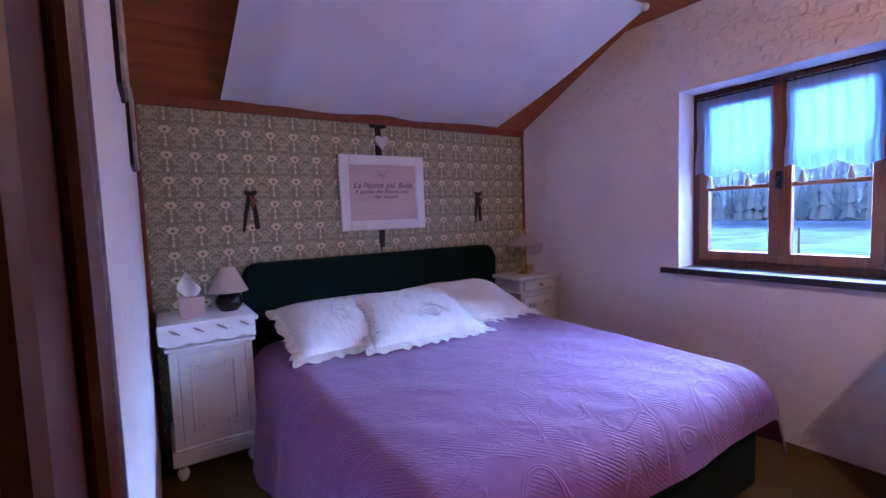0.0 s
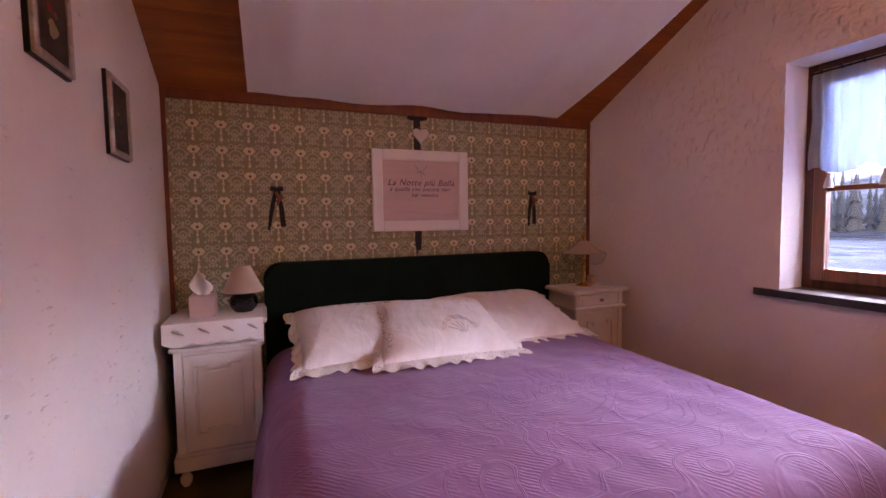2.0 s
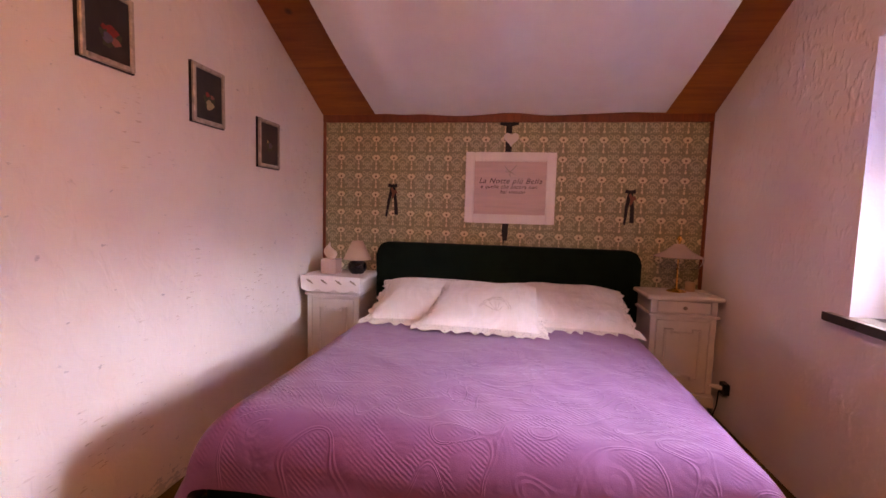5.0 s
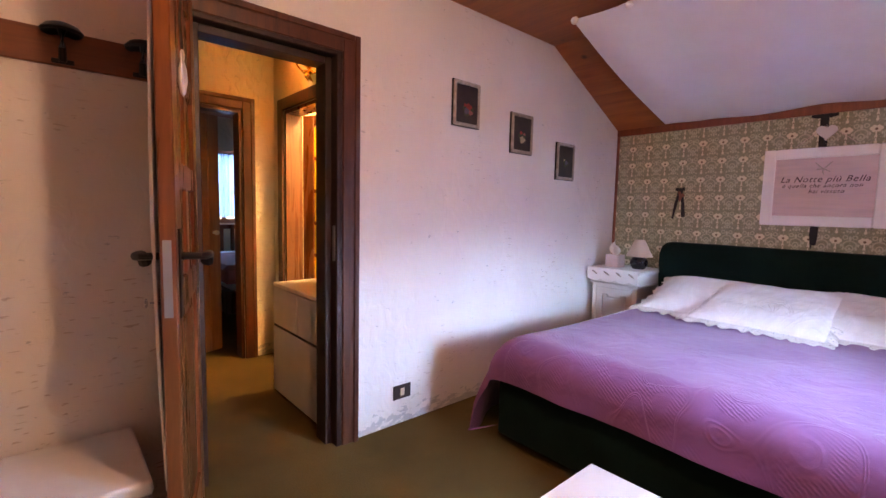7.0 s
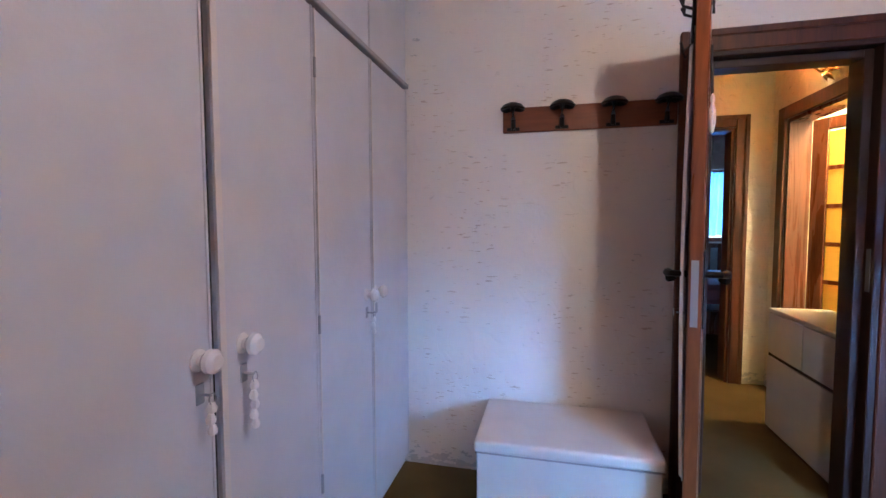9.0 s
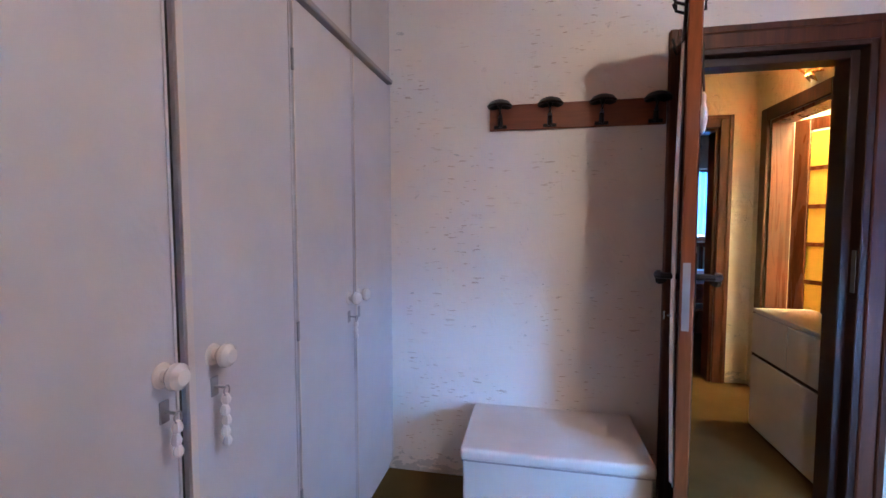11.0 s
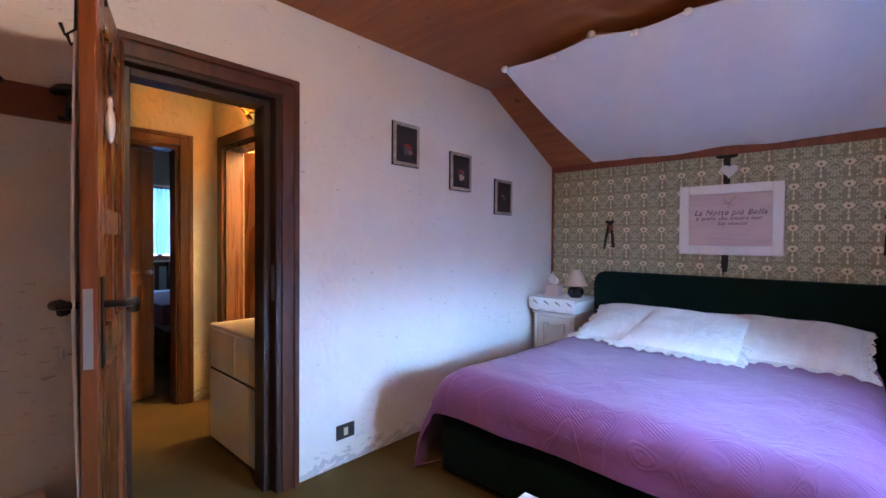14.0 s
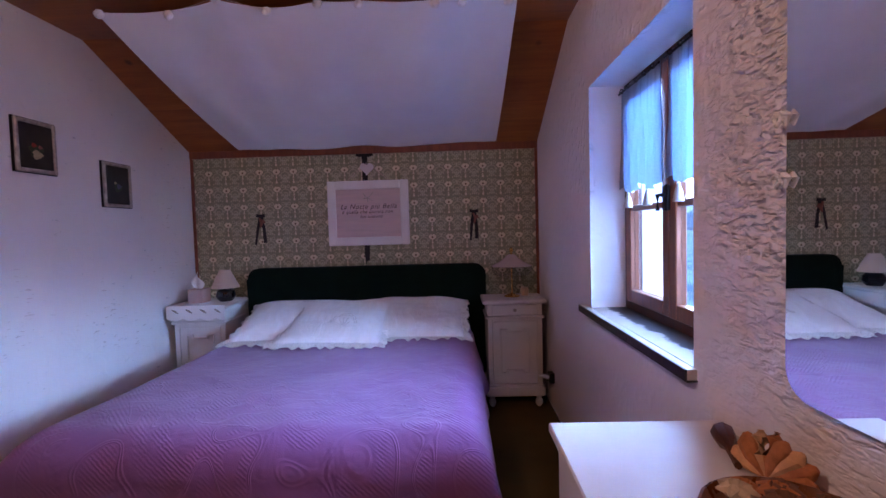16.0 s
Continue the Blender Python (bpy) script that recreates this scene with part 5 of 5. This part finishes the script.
part("glass_skirt", bm, GREYGLASS, glass_lamp, "clear smoky glass skirt", True)
candle = thing("candle_jar", (2.675, 2.47, 0.790), "small cream candle jar beside the glass lamp", "candle jar")
bm = bmesh.new()
lathe(bm, [(0.0, 0.0), (0.028, 0.0), (0.031, 0.01), (0.031, 0.055), (0.027, 0.062), (0.0, 0.058)], steps=20)
part("jar", bm, plain("cream_wax", (0.55, 0.38, 0.24), 0.5), candle, smooth=True)
remote = thing("pen", (2.70, 2.40, 0.790), "small white pen lying on the bedside cabinet", "pen", turn=-50)
bm = bmesh.new()
tube(bm, [(0, 0, 0.006), (0.09, 0, 0.006)], 0.006)
part("barrel", bm, PORCELAIN, remote, smooth=True)
plug = thing("plug", (W - 0.035, 2.20, 0.24), "dark socket with a white plug and cable beside the cabinet", "plug")
part("socket", boxes(((0.0, -0.035, -0.035), (0.035, 0.035, 0.035)), bevel=0.004), BLACK, plug, "black wall socket")
bm = bmesh.new()
tube(bm, [(0.0, 0, 0), (-0.04, 0.0, 0.01), (-0.07, 0.01, 0.01)], [0.014, 0.014, 0.008])
part("plug_body", bm, PORCELAIN, plug, smooth=True)
bm = bmesh.new()
tube(bm, [(-0.01, 0.01, -0.02), (-0.012, 0.02, -0.12), (-0.02, 0.05, -0.21), (-0.015, 0.2, -0.233)], 0.004)
part("cable", bm, BLACK, plug, smooth=True)

# ---- socket in the left wall ----
outlet = thing("wall_socket", (0, 0.315, 0.19), "dark bronze wall socket plate low on the white wall", "socket")
part("plate", boxes(((0, -0.062, -0.042), (0.008, 0.062, 0.042)), bevel=0.003), plain("bronze_plate", (0.05, 0.035, 0.03), 0.35, 0.5), outlet)
part("insert", boxes(((0.008, -0.014, -0.022), (0.011, 0.014, 0.022)), bevel=0.001), plain("cream_insert", (0.6, 0.5, 0.35), 0.5), outlet, "cream socket insert")

# ---- on the bedroom door ----
door_robe = thing("hanging_cloth", (0.03, DOOR_S + 0.03, 0), "thin white cloth hanging down the back of the open door", "hanging cloth", turn=-17.5)
bm = bmesh.new()
grid(bm, 20, 40, lambda u, v: (0.40 + 0.17 * u + 0.015 * math.sin(v * 3), -0.052 - 0.006 * math.sin(u * 16 + v * 2) - 0.012 * math.sin(math.pi * v), 1.93 - 1.55 * v))
thicken(bm, 0.003)
part("cloth", bm, LINEN, door_robe, smooth=True)
rail = thing("door_hooks", (0.03, DOOR_S + 0.03, 0), "dark over-door hooks with curled ends", "hooks", turn=-17.5)
for x in (0.50, 0.57):
    bm = bmesh.new()
    tube(bm, [(x, 0.006, 1.97), (x, 0.006, 2.04), (x, -0.048, 2.04), (x, -0.052, 1.86), (x, -0.075, 1.84), (x, -0.085, 1.87)], 0.005, 6)
    tube(bm, [(x, -0.05, 1.97), (x, -0.08, 1.985), (x, -0.085, 2.01)], [0.005, 0.005, 0.009], 6)
    part("hook", bm, BLACK, rail)
charm = thing("door_ornament", (0.03, DOOR_S + 0.03, 0), "small white cloth ornament hung on a ribbon from the door", "ornament", turn=-17.5)
bm = bmesh.new()
lathe(bm, [(0.0, 0.0), (0.014, 0.012), (0.026, 0.045), (0.024, 0.08), (0.010, 0.108), (0.014, 0.12), (0.012, 0.135), (0.0, 0.142)], (0.46, 0.02, 1.575), 14)
bmesh.ops.scale(bm, vec=(1, 0.5, 1), verts=bm.verts)
part("body", bm, LINEN, charm, smooth=True)
bm = bmesh.new()
tube(bm, [(0.46, 0.01, 1.72), (0.45, 0.004, 1.80), (0.40, 0.004, 1.90)], 0.004, 6)
part("ribbon", bm, BLACKCLOTH, charm)

# ---- mirror and dressing table ----
MY0, MY1, MZ0, MZ1 = -0.72, -0.045, 0.965, 2.02


def rounded(y0, y1, z0, z1, r, n=8):
    pts = []
    for cy, cz, a0 in ((y1 - r, z1 - r, 0), (y0 + r, z1 - r, 90), (y0 + r, z0 + r, 180), (y1 - r, z0 + r, 270)):
        pts += [(cy + r * math.cos(radians(a0 + 90 * k / n)), cz + r * math.sin(radians(a0 + 90 * k / n))) for k in range(n + 1)]
    return pts


mirror = thing("mirror", (W, 0, 0), "tall frameless wall mirror with rounded corners above the dressing table", "mirror")
bm = bmesh.new()
plate(bm, rounded(MY0, MY1, MZ0, MZ1, 0.06), -0.020, -0.014)
part("glass", bm, MIRROR, mirror)
bm = bmesh.new()
plate(bm, rounded(MY0 + 0.01, MY1 - 0.01, MZ0 + 0.01, MZ1 - 0.01, 0.055), -0.014, 0.0)
part("backing", bm, BLACK, mirror, "dark mirror backing")
for z in (1.51, 1.39):
    bow = thing("mirror_bow", (W - 0.022, MY1 + 0.005, z), "small cream ribbon bow fixed to the mirror edge", "bow", "bows on the mirror")
    for k in (-1, 1):
        bm = bmesh.new()
        tube(bm, [(0.0, 0, 0), (-0.008, k * 0.010, 0.010), (-0.004, k * 0.020, 0.002), (-0.006, k * 0.012, -0.012), (0, 0, 0)], [0.003, 0.006, 0.007, 0.006, 0.003], 6)
        part("loop", bm, LINEN, bow, smooth=True)
    bm = bmesh.new()
    bmesh.ops.create_icosphere(bm, subdivisions=2, radius=0.009)
    part("knot", bm, LINEN, bow, smooth=True)

basket = thing("dried_flowers", (2.67, -0.27, 0.80), "dish of dried brown and orange flowers on the dressing table", "dried flowers")
bm = bmesh.new()
lathe(bm, [(0.0, 0.0), (0.09, 0.0), (0.12, 0.03), (0.135, 0.05), (0.13, 0.052), (0.11, 0.03), (0.0, 0.008)], steps=24)
part("dish", bm, DOORWOOD, basket, smooth=True)
rng = random.Random(4)
PETALS = [plain(n, c, 0.8, vary=0.3, scale=50) for n, c in (("dried_orange", (0.42, 0.15, 0.05)), ("dried_brown", (0.16, 0.07, 0.04)), ("dried_cream", (0.55, 0.42, 0.28)))]
PALEPETAL = plain("dried_apricot", (0.60, 0.33, 0.16), 0.8, vary=0.2, scale=50)
for k in range(22):
    a, r = rng.uniform(0, 6.28), rng.uniform(0.01, 0.11)
    cx, cy, cz = r * math.cos(a), r * math.sin(a), 0.045 + rng.uniform(0, 0.03)
    bm = bmesh.new()
    for j in range(7):
        b = j * 0.9 + k
        tube(bm, [(cx, cy, cz - 0.01), (cx + 0.018 * math.cos(b), cy + 0.018 * math.sin(b), cz + 0.014), (cx + 0.032 * math.cos(b), cy + 0.032 * math.sin(b), cz + 0.010)], [0.004, 0.012, 0.002], 5)
    part("flower", bm, PETALS[k % 3], basket, smooth=True)
fan = thing("dried_blossom", (2.755, -0.075, 0.80), "large pale orange dried blossom standing behind the dish of dried flowers", "dried flowers", turn=20)
for k in range(9):
    bm = bmesh.new()
    a = math.pi * (0.08 + 0.105 * k)
    tip = Vector((0.010 * math.sin(k * 2.1) + 0.02, 0.085 * math.cos(a), 0.010 + 0.085 * math.sin(a)))
    tube(bm, [(0.0, 0.0, 0.008), tip * 0.5 + Vector((-0.008, 0, 0.004)), tip * 0.85, tip], [0.004, 0.014, 0.018, 0.006], 8)
    part("petal", bm, PETALS[0] if k % 3 else PALEPETAL, fan, smooth=True)
comb = thing("brush", (2.76, 0.06, 0.80), "dark wooden hairbrush lying on the dressing table", "brush", turn=70)
bm = bmesh.new()
tube(bm, [(-0.10, 0, 0.012), (-0.02, 0, 0.012), (0.0, 0, 0.014), (0.05, 0, 0.014), (0.085, 0, 0.012)], [0.008, 0.010, 0.02, 0.026, 0.012], 8)
part("handle", bm, DARKWOOD, comb, smooth=True)

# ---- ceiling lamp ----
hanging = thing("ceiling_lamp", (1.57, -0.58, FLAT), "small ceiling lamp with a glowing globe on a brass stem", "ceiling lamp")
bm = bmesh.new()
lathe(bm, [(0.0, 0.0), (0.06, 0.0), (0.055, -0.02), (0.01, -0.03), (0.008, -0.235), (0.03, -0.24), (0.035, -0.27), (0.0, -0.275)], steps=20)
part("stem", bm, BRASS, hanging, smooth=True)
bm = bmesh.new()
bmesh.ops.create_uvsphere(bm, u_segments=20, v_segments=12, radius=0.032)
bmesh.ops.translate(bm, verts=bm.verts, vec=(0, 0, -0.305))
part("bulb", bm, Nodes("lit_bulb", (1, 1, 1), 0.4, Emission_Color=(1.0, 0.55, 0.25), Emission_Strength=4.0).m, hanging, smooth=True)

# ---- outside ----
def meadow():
    s = Nodes("winter_meadow_in_haze", (0.2, 0.22, 0.12), 1.0, Specular_IOR_Level=0.0)
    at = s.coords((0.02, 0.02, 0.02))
    # The blue cast of the haze is put into both grass and snow colours.
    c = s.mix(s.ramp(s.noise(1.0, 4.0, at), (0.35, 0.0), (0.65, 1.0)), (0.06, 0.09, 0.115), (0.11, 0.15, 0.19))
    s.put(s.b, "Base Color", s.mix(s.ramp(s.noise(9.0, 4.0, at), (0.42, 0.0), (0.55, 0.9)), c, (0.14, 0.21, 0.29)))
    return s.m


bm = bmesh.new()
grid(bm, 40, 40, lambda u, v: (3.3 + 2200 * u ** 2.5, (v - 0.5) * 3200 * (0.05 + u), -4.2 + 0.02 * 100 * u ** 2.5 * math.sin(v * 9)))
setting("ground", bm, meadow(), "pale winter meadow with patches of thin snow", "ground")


def hazed_forest_material(name, dark, light):
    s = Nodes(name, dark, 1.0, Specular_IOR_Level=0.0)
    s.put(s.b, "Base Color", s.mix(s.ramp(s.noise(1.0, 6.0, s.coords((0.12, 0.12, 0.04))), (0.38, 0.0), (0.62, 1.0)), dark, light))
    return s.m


# Blue-grey distance haze is put into the colours, palest on the middle ridge.
for k, (dist, high, rough, mat) in enumerate(((165, 26, 7, hazed_forest_material("near_forest_in_haze", (0.07, 0.12, 0.175), (0.17, 0.25, 0.33))), (380, 62, 16, hazed_forest_material("far_forest_in_haze", (0.14, 0.20, 0.27), (0.30, 0.38, 0.46))),
                                              (900, 150, 40, hazed_forest_material("mountain_in_haze", (0.07, 0.11, 0.17), (0.16, 0.22, 0.30))))):
    bm = bmesh.new()

    def slope(u, v, dist=dist, high=high, rough=rough, k=k):
        y = (v - 0.5) * dist * 5
        crest = high + rough * 1.6 * noise.noise(Vector((y / dist * 1.7, k * 3.1, 0))) + rough * 0.25 * noise.noise(Vector((y / dist * 22, k, 0)))
        jag = 1.2 * abs(noise.noise(Vector((v * 400, k, 1)))) * (k < 2)
        return (dist + u * dist * 0.7 + 6 * noise.noise(Vector((v * 30, u * 9, k))), y, -4.5 + (crest + jag * 3) * math.sin(u * math.pi / 2) ** 0.9)
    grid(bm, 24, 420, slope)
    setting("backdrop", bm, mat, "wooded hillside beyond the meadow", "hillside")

bm = bmesh.new()
rng = random.Random(11)
for k in range(900):
    y = rng.uniform(-190, 210)
    x = 128 + rng.uniform(0, 42) + 0.0004 * y * y
    h, r = rng.uniform(9, 19), rng.uniform(0.9, 1.8)
    base = -4.4 + max(0, x - 160) * 0.25
    n = 6
    for lev in range(4):
        z0, z1 = base + h * (0.12 + 0.21 * lev), base + h * (0.42 + 0.195 * lev)
        w = r * (1 - 0.21 * lev)
        ring = [bm.verts.new((x + w * (1 + rng.uniform(-0.25, 0.25)) * math.cos(6.283 * j / n), y + w * (1 + rng.uniform(-0.25, 0.25)) * math.sin(6.283 * j / n), z0 + rng.uniform(-0.4, 0.4))) for j in range(n)]
        tip = bm.verts.new((x, y, min(z1, base + h)))
        for j in range(n):
            bm.faces.new((ring[j], ring[(j + 1) % n], tip))
# The needles carry the same haze blue in their base colour.
trees = part("conifers", bm, hazed_forest_material("conifers_in_haze", (0.08, 0.125, 0.16), (0.11, 0.165, 0.205)))
tagged(trees, "row of dark conifers at the far edge of the meadow", "trees", kind="stuff")

shed = thing("shed", (34, 28.5, -4.2), "low shed with a dark pitched roof on the meadow", "shed", turn=20)
part("wall", boxes(((-3, -4, 0), (3, 4, 2.0))), LIGHTPINE, shed)
bm = bmesh.new()
plate(bm, [(-3.5, 1.9), (0, 3.4), (3.5, 1.9), (3.5, 2.05), (0, 3.55), (-3.5, 2.05)], -4.4, 4.4, "y")
part("roof", bm, plain("dark_roof", (0.05, 0.045, 0.05), 0.8), shed, "dark pitched roof")
for z in (0.9, 1.15):
    bm = bmesh.new()
    tube(bm, [(46, -60 + 6 * k, -3.1 + z * 1.6 - 0.5 * math.sin(k * math.pi / 5) ** 2) for k in range(26)], 0.025, 5)
    wire = part("overhead_wire", bm, BLACK)
    tagged(wire, "thin overhead wire crossing the meadow", "wire", "overhead wires")
for y in (-45, -15, 15, 45, 75):
    bm = bmesh.new()
    tube(bm, [(46, y, -4.3), (46, y, -0.8)], [0.12, 0.09], 8)
    pole = part("wooden_pole", bm, DARKWOOD)
    tagged(pole, "weathered wooden pole carrying the overhead wires", "pole", "poles on the meadow")
